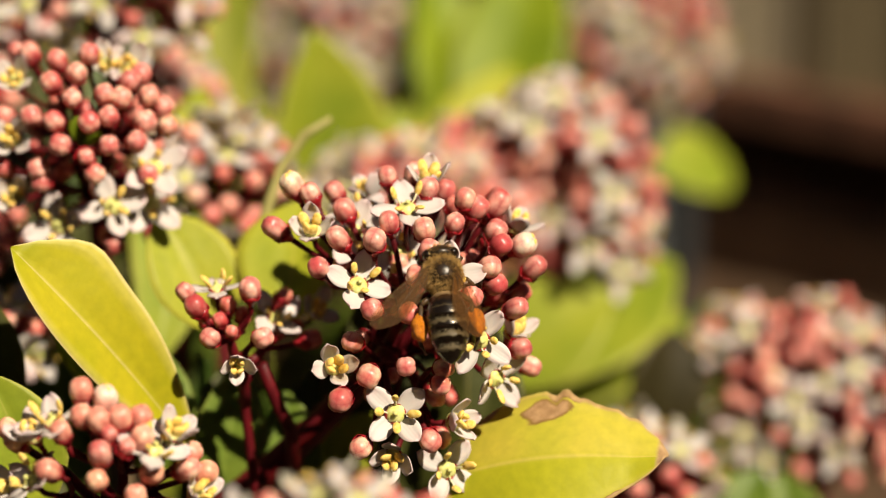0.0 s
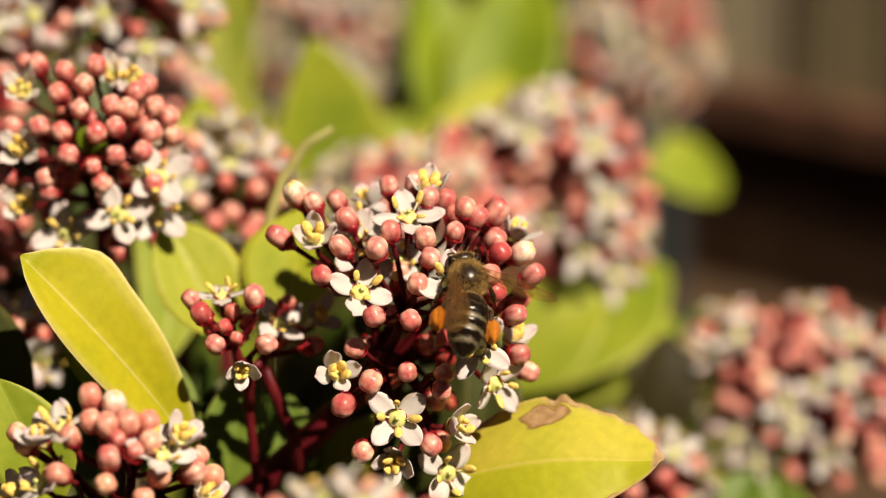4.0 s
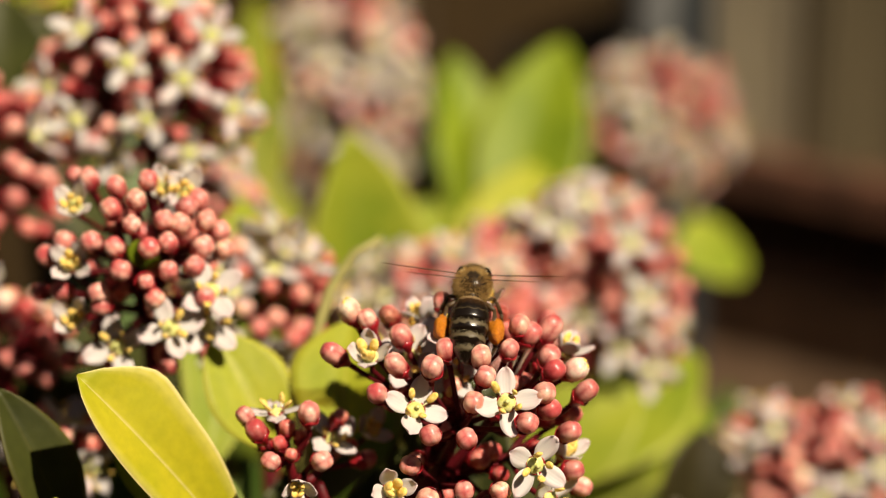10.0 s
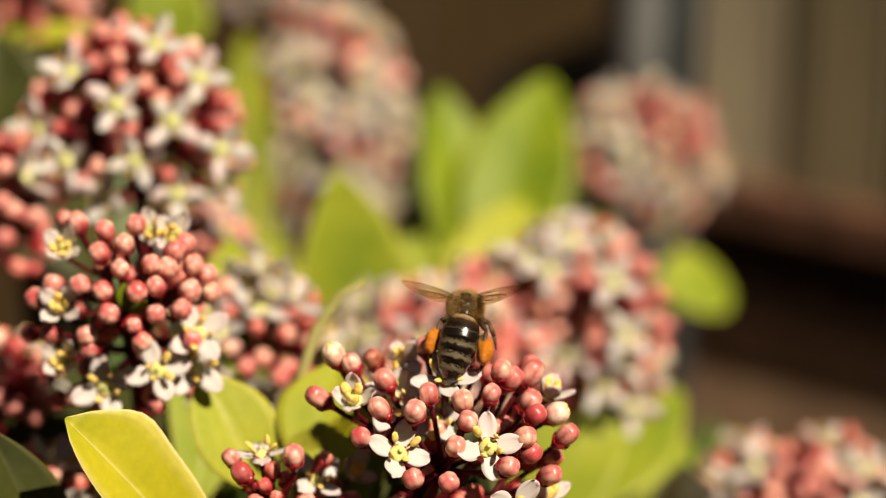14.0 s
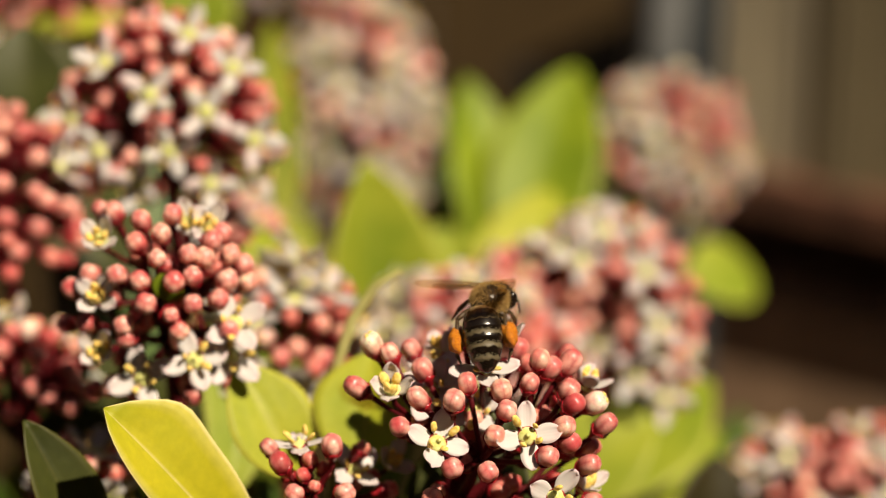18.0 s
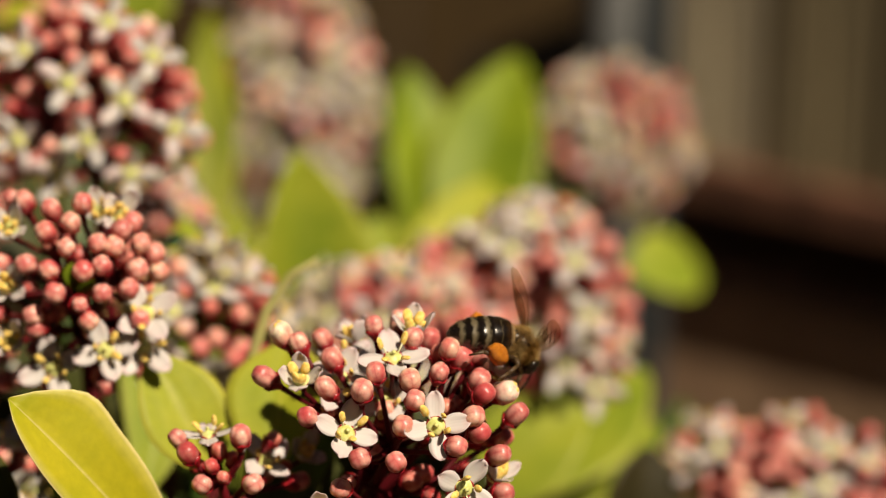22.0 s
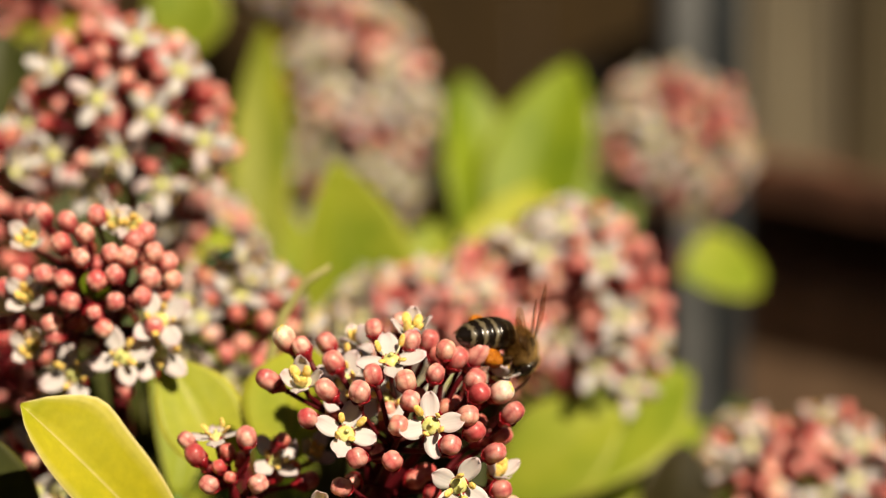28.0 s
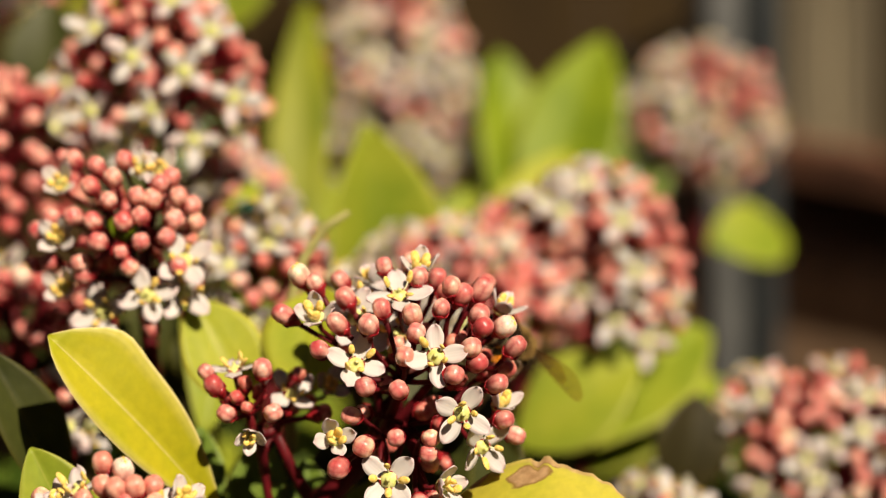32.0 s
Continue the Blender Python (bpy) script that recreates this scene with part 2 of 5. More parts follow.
    vein.inputs["Scale"].default_value = 420
    tc = n.new("ShaderNodeTexCoord")
    l.new(tc.outputs["Object"], vein.inputs["Vector"])
    hgt = n.new("ShaderNodeMath")
    hgt.operation = "MULTIPLY_ADD"
    l.new(fine.outputs[0], hgt.inputs[0])
    hgt.inputs[1].default_value = 0.5
    l.new(vein.outputs["Distance"], hgt.inputs[2])
    relief(n, l, p, hgt.outputs[0], 0.35, 0.00012)
    t = n.new("ShaderNodeBsdfTranslucent")
    l.new(c, t.inputs[0])
    mx = n.new("ShaderNodeMixShader")
    mx.inputs[0].default_value = glow
    l.new(p.outputs[0], mx.inputs[1])
    l.new(t.outputs[0], mx.inputs[2])
    l.new(mx.outputs[0], n["Material Output"].inputs[0])
    return m


def abdomen_material():
    """Dark glossy rings with felt bands of pale hair, by length along the body."""
    m, n, l, p = material("abdomen_rings", 0.3, 0, 0.6)
    y = along(n, l, "Object", 1)
    wob = noise_tex(n, l, 1800, 4)
    add = n.new("ShaderNodeMath")
    add.operation = "MULTIPLY_ADD"
    l.new(wob.outputs[0], add.inputs[0])
    add.inputs[1].default_value = 0.0007
    l.new(y, add.inputs[2])
    sc = n.new("ShaderNodeMath")
    sc.operation = "MULTIPLY"
    l.new(add.outputs[0], sc.inputs[0])
    sc.inputs[1].default_value = -1 / 0.00755
    dark, mid, felt = (0.008, 0.005, 0.003), (0.035, 0.016, 0.006), (0.12, 0.094, 0.05)
    stops = [(0.0, (0.25, 0.16, 0.07)), (0.06, mid), (0.14, dark)]
    # the thin first line is a painted highlight, the other three are felt
    dim = (0.05, 0.036, 0.018)
    for a, tone, w in ((0.18, dim, 0.006), (0.375, felt, 0.05), (0.565, felt, 0.058), (0.75, felt, 0.052)):
        stops += [(a, dark), (a + 0.03, tone), (a + w, tone), (a + w + 0.035, dark)]
    stops += [(0.93, dark), (1.0, (0.03, 0.02, 0.01))]
    r = ramp(n, stops)
    l.new(sc.outputs[0], r.inputs[0])
    l.new(r.outputs[0], p.inputs["Base Color"])
    lum = n.new("ShaderNodeRGBToBW")
    l.new(r.outputs[0], lum.inputs[0])
    rr = ramp(n, ((0.02, (0.22, 0.22, 0.22)), (0.15, (0.8, 0.8, 0.8))))
    l.new(lum.outputs[0], rr.inputs[0])
    l.new(rr.outputs[0], p.inputs["Roughness"])
    fine = noise_tex(n, l, 9000, 3)
    relief(n, l, p, fine.outputs[0], 0.3, 0.00004)
    return m


def wing_material():
    m, n, l, p = material("wing_membrane", 0.45, 0, 0.3)
    p.inputs["Base Color"].default_value = (0.25, 0.13, 0.05, 1)
    clear = n.new("ShaderNodeBsdfTransparent")
    clear.inputs[0].default_value = (0.94, 0.88, 0.79, 1)
    mx = n.new("ShaderNodeMixShader")
    mx.inputs[0].default_value = 0.085
    l.new(clear.outputs[0], mx.inputs[1])
    l.new(p.outputs[0], mx.inputs[2])
    l.new(mx.outputs[0], n["Material Output"].inputs[0])
    return m


def plank_material(name, pale, dark, scale=30):
    m, n, l, p = material(name, 0.75, 0, 0.3)
    tc = n.new("ShaderNodeTexCoord")
    mp = n.new("ShaderNodeMapping")
    mp.inputs["Scale"].default_value = (scale * 4, scale * 4, scale * 0.35)
    l.new(tc.outputs["Object"], mp.inputs[0])
    g = n.new("ShaderNodeTexNoise")
    g.inputs["Scale"].default_value, g.inputs["Detail"].default_value = 1.0, 6
    l.new(mp.outputs[0], g.inputs["Vector"])
    r = ramp(n, ((0.3, dark), (0.7, pale)))
    l.new(g.outputs[0], r.inputs[0])
    stain = noise_tex(n, l, scale * 0.4, 3)
    sr = ramp(n, ((0.35, (0.75, 0.75, 0.75)), (0.7, (1.05, 1.05, 1.05))))
    l.new(stain.outputs[0], sr.inputs[0])
    l.new(mixed(n, l, r.outputs[0], sr.outputs[0], 1.0, "MULTIPLY"), p.inputs["Base Color"])
    relief(n, l, p, g.outputs[0], 0.4, 0.0008)
    return m


BUD = bud_material("bud_skin", (0.24, 0.008, 0.018), (0.47, 0.032, 0.050), (0.56, 0.080, 0.090), (0.88, 0.55, 0.44), (0.44, 0.045, 0.06))
# deeper red, putting shade into small-head and inner buds; also mixed into domes
BUD_DEEP_SHADE = bud_material("bud_deep_shade_red", (0.20, 0.008, 0.014), (0.42, 0.030, 0.040), (0.54, 0.07, 0.075), (0.78, 0.34, 0.27), (0.42, 0.04, 0.05))
BUD_PEACH = bud_material("bud_peach", (0.32, 0.016, 0.024), (0.56, 0.095, 0.085), (0.70, 0.23, 0.18), (0.87, 0.55, 0.40), (0.58, 0.13, 0.11))
BUD_PALE = bud_material("bud_pale", (0.34, 0.03, 0.03), (0.70, 0.28, 0.24), (0.82, 0.56, 0.46), (0.87, 0.74, 0.62), (0.66, 0.28, 0.24))
PETAL = petal_material()
CALYX = speckled("calyx_red", ((0.3, (0.20, 0.006, 0.014)), (0.7, (0.38, 0.018, 0.026))), 900, 0.28, 0.2, 0.00005)
STALK = speckled("stalk_red", ((0.3, (0.055, 0.003, 0.006)), (0.7, (0.125, 0.007, 0.011))), 500, 0.5, 0.3, 0.00008, spec=0.2)
BARK = speckled("bark", ((0.3, (0.06, 0.04, 0.02)), (0.7, (0.15, 0.10, 0.05))), 200, 0.8, 0.5, 0.0003)
ANTHER = speckled("anther_yellow", ((0.3, (0.74, 0.46, 0.055)), (0.7, (0.88, 0.70, 0.26))), 2500, 0.7, 0.6, 0.00006)
OVARY = speckled("ovary_green", ((0.3, (0.50, 0.54, 0.14)), (0.7, (0.68, 0.68, 0.32))), 1500, 0.4, 0.2, 0.00005)
FILAMENT = speckled("filament_cream", ((0.3, (0.66, 0.64, 0.42)), (0.7, (0.76, 0.74, 0.55))), 1500, 0.5, 0.1, 0.00003)
LEAF_YELLOW = leaf_material("leaf_yellow", (0.56, 0.49, 0.026), (0.40, 0.41, 0.018), (0.76, 0.67, 0.30))
LEAF_SPOTTED = leaf_material("leaf_yellow_spotted", (0.64, 0.56, 0.075), (0.47, 0.48, 0.045), (0.72, 0.60, 0.16), 0.3, ((0.15, 0.50, 0.105), (0.0, 0.58, 0.075), (-0.02, 0.70, 0.05), (0.98, 0.76, 0.06), (0.02, 0.24, 0.05)), (0.44, 0.46, 0.02))
LEAF_MID = leaf_material("leaf_yellow_green", (0.45, 0.46, 0.040), (0.31, 0.37, 0.026), (0.52, 0.49, 0.08))
LEAF_LIME = leaf_material("leaf_lime", (0.35, 0.40, 0.038), (0.19, 0.28, 0.022), (0.43, 0.44, 0.08))
LEAF_OLIVE = leaf_material("leaf_olive_lime", (0.30, 0.32, 0.018), (0.13, 0.18, 0.010), (0.33, 0.32, 0.03))
LEAF_FRESH = leaf_material("leaf_fresh_green", (0.17, 0.25, 0.035), (0.09, 0.16, 0.02), (0.22, 0.28, 0.05), 0.2)
LEAF_BACK = leaf_material("leaf_bright_green", (0.27, 0.36, 0.022), (0.15, 0.24, 0.014), (0.33, 0.38, 0.04), 0.35)
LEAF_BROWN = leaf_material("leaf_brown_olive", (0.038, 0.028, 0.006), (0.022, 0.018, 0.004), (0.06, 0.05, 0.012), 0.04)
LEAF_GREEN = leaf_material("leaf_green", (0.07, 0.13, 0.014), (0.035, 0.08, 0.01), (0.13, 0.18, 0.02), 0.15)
# darkest leaf colour; on leaves that fill gaps it stands in for shade
LEAF_DARK = leaf_material("leaf_dark_olive", (0.050, 0.058, 0.010), (0.026, 0.032, 0.007), (0.08, 0.075, 0.015), 0.08)
BLADE = speckled("grass_blade", ((0.3, (0.24, 0.23, 0.07)), (0.7, (0.36, 0.33, 0.12))), 300, 0.6, 0.2, 0.0001)
BEE_RINGS = abdomen_material()
BEE_DARK = speckled("bee_shell", ((0.3, (0.012, 0.008, 0.005)), (0.7, (0.03, 0.018, 0.01))), 2500, 0.3, 0.3, 0.00003)
BEE_FUR = speckled("bee_fur", ((0.3, (0.22, 0.12, 0.03)), (0.7, (0.54, 0.35, 0.125))), 3000, 0.85, 0.5, 0.00006)
BEE_FELT = speckled("bee_felt", ((0.3, (0.10, 0.08, 0.045)), (0.7, (0.20, 0.165, 0.10))), 3000, 0.85, 0.3, 0.00004)
BEE_EYE = speckled("bee_eye", ((0.3, (0.006, 0.004, 0.003)), (0.7, (0.014, 0.009, 0.006))), 4000, 0.15, 0.1, 0.00002)
BEE_LEG = speckled("bee_leg", ((0.3, (0.03, 0.018, 0.008)), (0.7, (0.09, 0.05, 0.02))), 2500, 0.5, 0.3, 0.00003)
POLLEN = speckled("pollen_orange", ((0.3, (0.42, 0.10, 0.004)), (0.7, (0.70, 0.25, 0.015))), 3500, 0.38, 1.0, 0.0001)
WING = wing_material()
FLY_GREEN = speckled("fly_green", ((0.3, (0.005, 0.05, 0.03)), (0.7, (0.01, 0.11, 0.07))), 1500, 0.2, 0.2, 0.00005, metal=0.8)
# darker copy of the weathered board, with a shadow put into its colour
WALL_SHADED = plank_material("shaded_weathered_board", (0.33, 0.272, 0.165), (0.21, 0.172, 0.103))
WALL_BOARD = plank_material("weathered_board", (0.58, 0.51, 0.37), (0.40, 0.345, 0.24))
RAIL_WOOD = plank_material("stained_rail", (0.17, 0.075, 0.045), (0.085, 0.038, 0.024))
SLEEPER_WOOD = plank_material("brown_sleeper", (0.55, 0.36, 0.23), (0.31, 0.195, 0.125))
FENCE_DARK = plank_material("dark_fence", (0.066, 0.038, 0.010), (0.032, 0.018, 0.005))
POST_GREY = speckled("grey_post", ((0.3, (0.11, 0.12, 0.125)), (0.7, (0.20, 0.21, 0.215))), 40, 0.5, 0.2, 0.0003)
# dark slate colour painted in for the shadow gap beside the post
POST_SHADE = speckled("post_shade", ((0.3, (0.035, 0.042, 0.048)), (0.7, (0.065, 0.075, 0.082))), 40, 0.5, 0.2, 0.0003)
# near-black colour put in so the gap under the boards stays dark
GAP_BLACK = speckled("gap_black", ((0.3, (0.008, 0.007, 0.006)), (0.7, (0.018, 0.015, 0.012))), 40, 0.8, 0.3, 0.0005)
# for the added walls that hold back sky light
SKY_BLOCK = speckled("sky_block", ((0.3, (0.10, 0.065, 0.045)), (0.7, (0.17, 0.11, 0.08))), 6, 0.9, 0.5, 0.004)
SOIL = speckled("soil", ((0.3, (0.035, 0.024, 0.016)), (0.7, (0.10, 0.07, 0.045))), 30, 0.95, 1.0, 0.006)


# ---- mesh helpers ----
def mesh_of(name, bm, mat, smooth=True):
    me = bpy.data.meshes.new(name)
    bmesh.ops.recalc_face_normals(bm, faces=bm.faces)
    bm.to_mesh(me)
    bm.free()
    me.materials.append(mat)
    if smooth:
        me.polygons.foreach_set("use_smooth", [True] * len(me.polygons))
    return me


def put(name, me, parent=None, m=None, label=""):
    ob = new(name, me)
    ob.parent = parent
    if m is not None:
        ob.matrix_basis = m
    return tagged(ob, label)


def part(name, bm, mat, parent, label="", m=None, smooth=True):
    return put(name, mesh_of(name, bm, mat, smooth), parent, m, label)


def thing(name, label, category, place=None, group="", kind=""):
    ob = new(name)
    ob.empty_display_size = 0.005
    if place is not None:
        ob.matrix_basis = Matrix.Translation(place)
    return tagged(ob, label, category, group, kind)


def upright(d, spin=0.0):
    """A turn that takes +z to the direction d."""
    return d.to_track_quat("Z", "Y").to_matrix().to_4x4() @ Matrix.Rotation(spin, 4, "Z")


def tube(bm, points, radii, sides=7):
    rings = []
    for i, p in enumerate(points):
        d = (points[min(i + 1, len(points) - 1)] - points[max(i - 1, 0)]).normalized()
        q = d.to_track_quat("Z", "Y")
        rings.append([bm.verts.new(p + q @ Vector((math.cos(k * math.tau / sides) * radii[i], math.sin(k * math.tau / sides) * radii[i], 0))) for k in range(sides)])
    for r, s in zip(rings, rings[1:]):
        for k in range(sides):
            bm.faces.new((r[k], r[(k + 1) % sides], s[(k + 1) % sides], s[k]))
    bm.faces.new(rings[0][::-1])
    bm.faces.new(rings[-1])


def bend(a, b, sag, n=5, ra=1.0, rb=1.0):
    """Points and radii of a slightly bowed line from a to b."""
    pts, rad = [], []
    for i in range(n + 1):
        s = i / n
        pts.append(a.lerp(b, s) + sag * math.sin(math.pi * s))
        rad.append(ra + (rb - ra) * s)
    return pts, rad


def lathe(bm, profile, sides=12, squash=1.0, lobes=0.0):
    """Turned body about z from (radius, height) pairs; lobes puts four soft ridges on it."""
    rings = []
    for r, h in profile:
        ring = []
        for k in range(sides):
            a = k * math.tau / sides
            rr = r * (1 + lobes * math.cos(4 * a))
            ring.append(bm.verts.new((rr * math.cos(a), rr * math.sin(a) * squash, h)))
        rings.append(ring)
    for r, s in zip(rings, rings[1:]):
        for k in range(sides):
            bm.faces.new((r[k], r[(k + 1) % sides], s[(k + 1) % sides], s[k]))
    bm.faces.new(rings[0][::-1])
    bm.faces.new(rings[-1])


def box(bm, size, at=(0, 0, 0), bevel=0.0):
    res = bmesh.ops.create_cube(bm, size=1.0, matrix=Matrix.Translation(at) @ Matrix.Diagonal((*size, 1)))
    if bevel:
        edges = list({e for v in res["verts"] for e in v.link_edges})
        bmesh.ops.bevel(bm, geom=edges, offset=bevel, segments=2, affect="EDGES")


# ---- florets: shared meshes, base at the origin, axis +z ----
MM = 0.001


def bud_mesh(wide, tall, mat=None):
    bm = bmesh.new()
    prof = [(0.34, 0.0), (0.66, 0.08), (0.90, 0.24), (1.0, 0.45), (1.0, 0.62), (0.92, 0.78), (0.72, 0.91), (0.42, 0.975), (0.18, 0.985), (0.04, 1.0)]
    sides, rings = 20, []
    for r, h in prof:
        ring = []
        for k in range(sides):
            a = k * math.tau / sides
            groove = 1 - 0.055 * math.exp(-((math.sin(2 * a)) / 0.30) ** 2) + 0.02 * math.cos(4 * a + math.pi)
            ring.append(bm.verts.new((r * groove * wide / 2 * MM * math.cos(a), r * groove * wide / 2 * MM * math.sin(a), h * tall * MM)))
        rings.append(ring)
    for r, q in zip(rings, rings[1:]):
        for k in range(sides):
            bm.faces.new((r[k], r[(k + 1) % sides], q[(k + 1) % sides], q[k]))
    bm.faces.new(rings[0][::-1])
    bm.faces.new(rings[-1])
    return mesh_of("bud", bm, mat or BUD)


def calyx_mesh(wide):
    """A small cup with four short lobes."""
    bm = bmesh.new()
    sides, rings = 16, []
    for r, h, lobe in ((0.15, -0.75, 0), (0.21, -0.45, 0), (0.31, -0.10, 0), (0.395, 0.15, 0), (0.465, 0.42, 0.05), (0.505, 0.68, 0.27), (0.475, 0.67, 0.27), (0.38, 0.3, 0)):
        rings.append([bm.verts.new((r * wide * MM * math.cos(k * math.tau / sides), r * wide * MM * math.sin(k * math.tau / sides), (h + lobe * math.cos(4 * k * math.tau / sides + math.pi)) * MM)) for k in range(sides)])
    for r, q in zip(rings, rings[1:]):
        for k in range(sides):
            bm.faces.new((r[k], r[(k + 1) % sides], q[(k + 1) % sides], q[k]))
    bm.faces.new(rings[0][::-1])
    return mesh_of("calyx", bm, CALYX)


def petal_mesh(length, wide, cup, twist):
    """An oblong petal along +y from the origin, cupped, 0.12 mm thick."""
    bm = bmesh.new()
    nu, nv = 9, 4
    top, low = {}, {}
    for i in range(nu + 1):
        s = i / nu
        w = wide / 2 * max(0.66 * (1 - s), math.sin(math.pi * min(0.985, 0.03 + 0.97 * s) ** 1.08) ** 0.50)
        for j in range(nv + 1):
            v = j / nv * 2 - 1
            z = cup * (s ** 2) * 0.7 + 0.13 * wide * v * v * (0.4 + 0.6 * s) + twist * v * s
            p = Vector((v * w, s * length, z)) * MM
            top[i, j] = bm.verts.new(p)
            low[i, j] = bm.verts.new(p - Vector((0, 0, 0.12 * MM)))
    for i in range(nu):
        for j in range(nv):
            bm.faces.new((top[i, j], top[i, j + 1], top[i + 1, j + 1], top[i + 1, j]))
            bm.faces.new((low[i, j], low[i + 1, j], low[i + 1, j + 1], low[i, j + 1]))
    rim = [(i, 0) for i in range(nu + 1)] + [(nu, j) for j in range(1, nv + 1)] + [(i, nv) for i in range(nu - 1, -1, -1)] + [(0, j) for j in range(nv - 1, 0, -1)]
    for k, a in enumerate(rim):
        b = rim[(k + 1) % len(rim)]
        bm.faces.new((top[a], low[a], low[b], top[b]))
    return mesh_of("petal", bm, PETAL)


def stamen_meshes():
    bm = bmesh.new()
    tube(bm, [Vector((0, 0, 0)), Vector((0.05, 0, 0.8)) * MM, Vector((0, 0, 1.7)) * MM], [0.14 * MM, 0.11 * MM, 0.08 * MM], 6)
    fil = mesh_of("filament", bm, FILAMENT)
    bm = bmesh.new()
    lathe(bm, [(0.14 * MM, -0.85 * MM), (0.36 * MM, -0.66 * MM), (0.42 * MM, -0.2 * MM), (0.41 * MM, 0.2 * MM), (0.32 * MM, 0.62 * MM), (0.10 * MM, 0.84 * MM)], 12, 0.62, 0.07)
    return fil, mesh_of("anther", bm, ANTHER)


def ovary_mesh():
    bm = bmesh.new()
    lathe(bm, [(0.95 * MM, -0.15 * MM), (1.05 * MM, 0.15 * MM), (0.98 * MM, 0.4 * MM), (0.78 * MM, 0.62 * MM), (0.5 * MM, 0.75 * MM), (0.26 * MM, 0.85 * MM), (0.2 * MM, 1.15 * MM), (0.27 * MM, 1.28 * MM), (0.1 * MM, 1.34 * MM)], 20, 1, 0.03)
    return mesh_of("flower", bm, OVARY)


def far_stamens_mesh():
    bm = bmesh.new()
    for k in range(4):
        m = Matrix.Rotation(k * math.pi / 2 + math.pi / 4, 4, "Z") @ Matrix.Translation((0, 0.75 * MM, 0.3 * MM)) @ Matrix.Rotation(radians(-34), 4, "X") @ Matrix.Translation((0, 0, 1.9 * MM))
        n0 = len(bm.verts)
        lathe(bm, [(0.07 * MM, -1.4 * MM), (0.06 * MM, -0.4 * MM), (0.30 * MM, 0.0), (0.08 * MM, 0.42 * MM)], 6, 0.75)
        bm.verts.ensure_lookup_table()
        for v in bm.verts[n0:]:
            v.co = m @ v.co
    return mesh_of("stamen_tuft", bm, ANTHER)


def corolla_mesh(seed):
    """The four petals of a distant flower in one mesh."""
    rng = random.Random(seed)
    bm = bmesh.new()
    for k in range(4):
        m = Matrix.Rotation(k * math.pi / 2 + rng.uniform(-0.15, 0.15), 4, "Z") @ Matrix.Translation((0, 0.55 * MM, 0.1 * MM)) @ Matrix.Rotation(radians(rng.uniform(2, 32)), 4, "X")
        rows = []
        for y, w, z in ((0, 0.5, 0), (0.8, 0.95, 0.05), (1.9, 1.12, 0.18), (3.0, 0.85, 0.4), (3.7, 0.25, 0.6)):
            rows.append([bm.verts.new(m @ Vector((x * w * MM, y * MM, (z + up) * MM))) for x, up in ((-1, 0.28), (0, 0), (1, 0.28), (0, -0.12))])
        for a, b in zip(rows, rows[1:]):
            for i in range(4):
                bm.faces.new((a[i], a[(i + 1) % 4], b[(i + 1) % 4], b[i]))
        bm.faces.new(rows[0])
        bm.faces.new(rows[-1])
    return mesh_of("corolla", bm, PETAL)


FAR_STAMENS = far_stamens_mesh()
COROLLAS = [corolla_mesh(60 + k) for k in range(5)]
BUDS = [bud_mesh(2.2, 2.55), bud_mesh(2.1, 2.4), bud_mesh(2.3, 2.8), bud_mesh(1.7, 1.95)]
DEEP_BUDS = [bud_mesh(2.1, 2.4, BUD_DEEP_SHADE), bud_mesh(1.8, 2.05, BUD_DEEP_SHADE)]
PEACH_BUDS = [bud_mesh(2.2, 2.55, BUD_PEACH), bud_mesh(2.35, 2.8, BUD_PEACH)]
LONG_BUDS = [bud_mesh(2.15, 3.0), bud_mesh(2.3, 3.2)]
OPEN_BUDS = [bud_mesh(2.55, 3.0, BUD_PALE)]
CALYX_MESH = calyx_mesh(2.2)
PETALS = [petal_mesh(3.5, 2.45, 0.45, 0.0), petal_mesh(3.65, 2.5, 0.8, 0.14), petal_mesh(3.35, 2.4, 0.05, -0.14), petal_mesh(3.55, 2.35, 0.6, 0.22)]
FIL, ANTH = stamen_meshes()
OVARY_ME = ovary_mesh()


def place_bud(parent, rng, at, d, meshes, size=1.0):
    """A bud whose middle lies at `at`; returns where its stalk ends."""
    me = rng.choice(meshes)
    tall = max(v.co.z for v in me.vertices) * size
    base = at - d * tall * 0.5
    turn = Matrix.Translation(base) @ upright(d, rng.uniform(0, 6)) @ Matrix.Scale(size * rng.uniform(0.98, 1.13), 4)
    b = put("bud", me, parent, turn)
    put("calyx", CALYX_MESH, b, Matrix.Identity(4))
    return base - d * 0.45 * MM


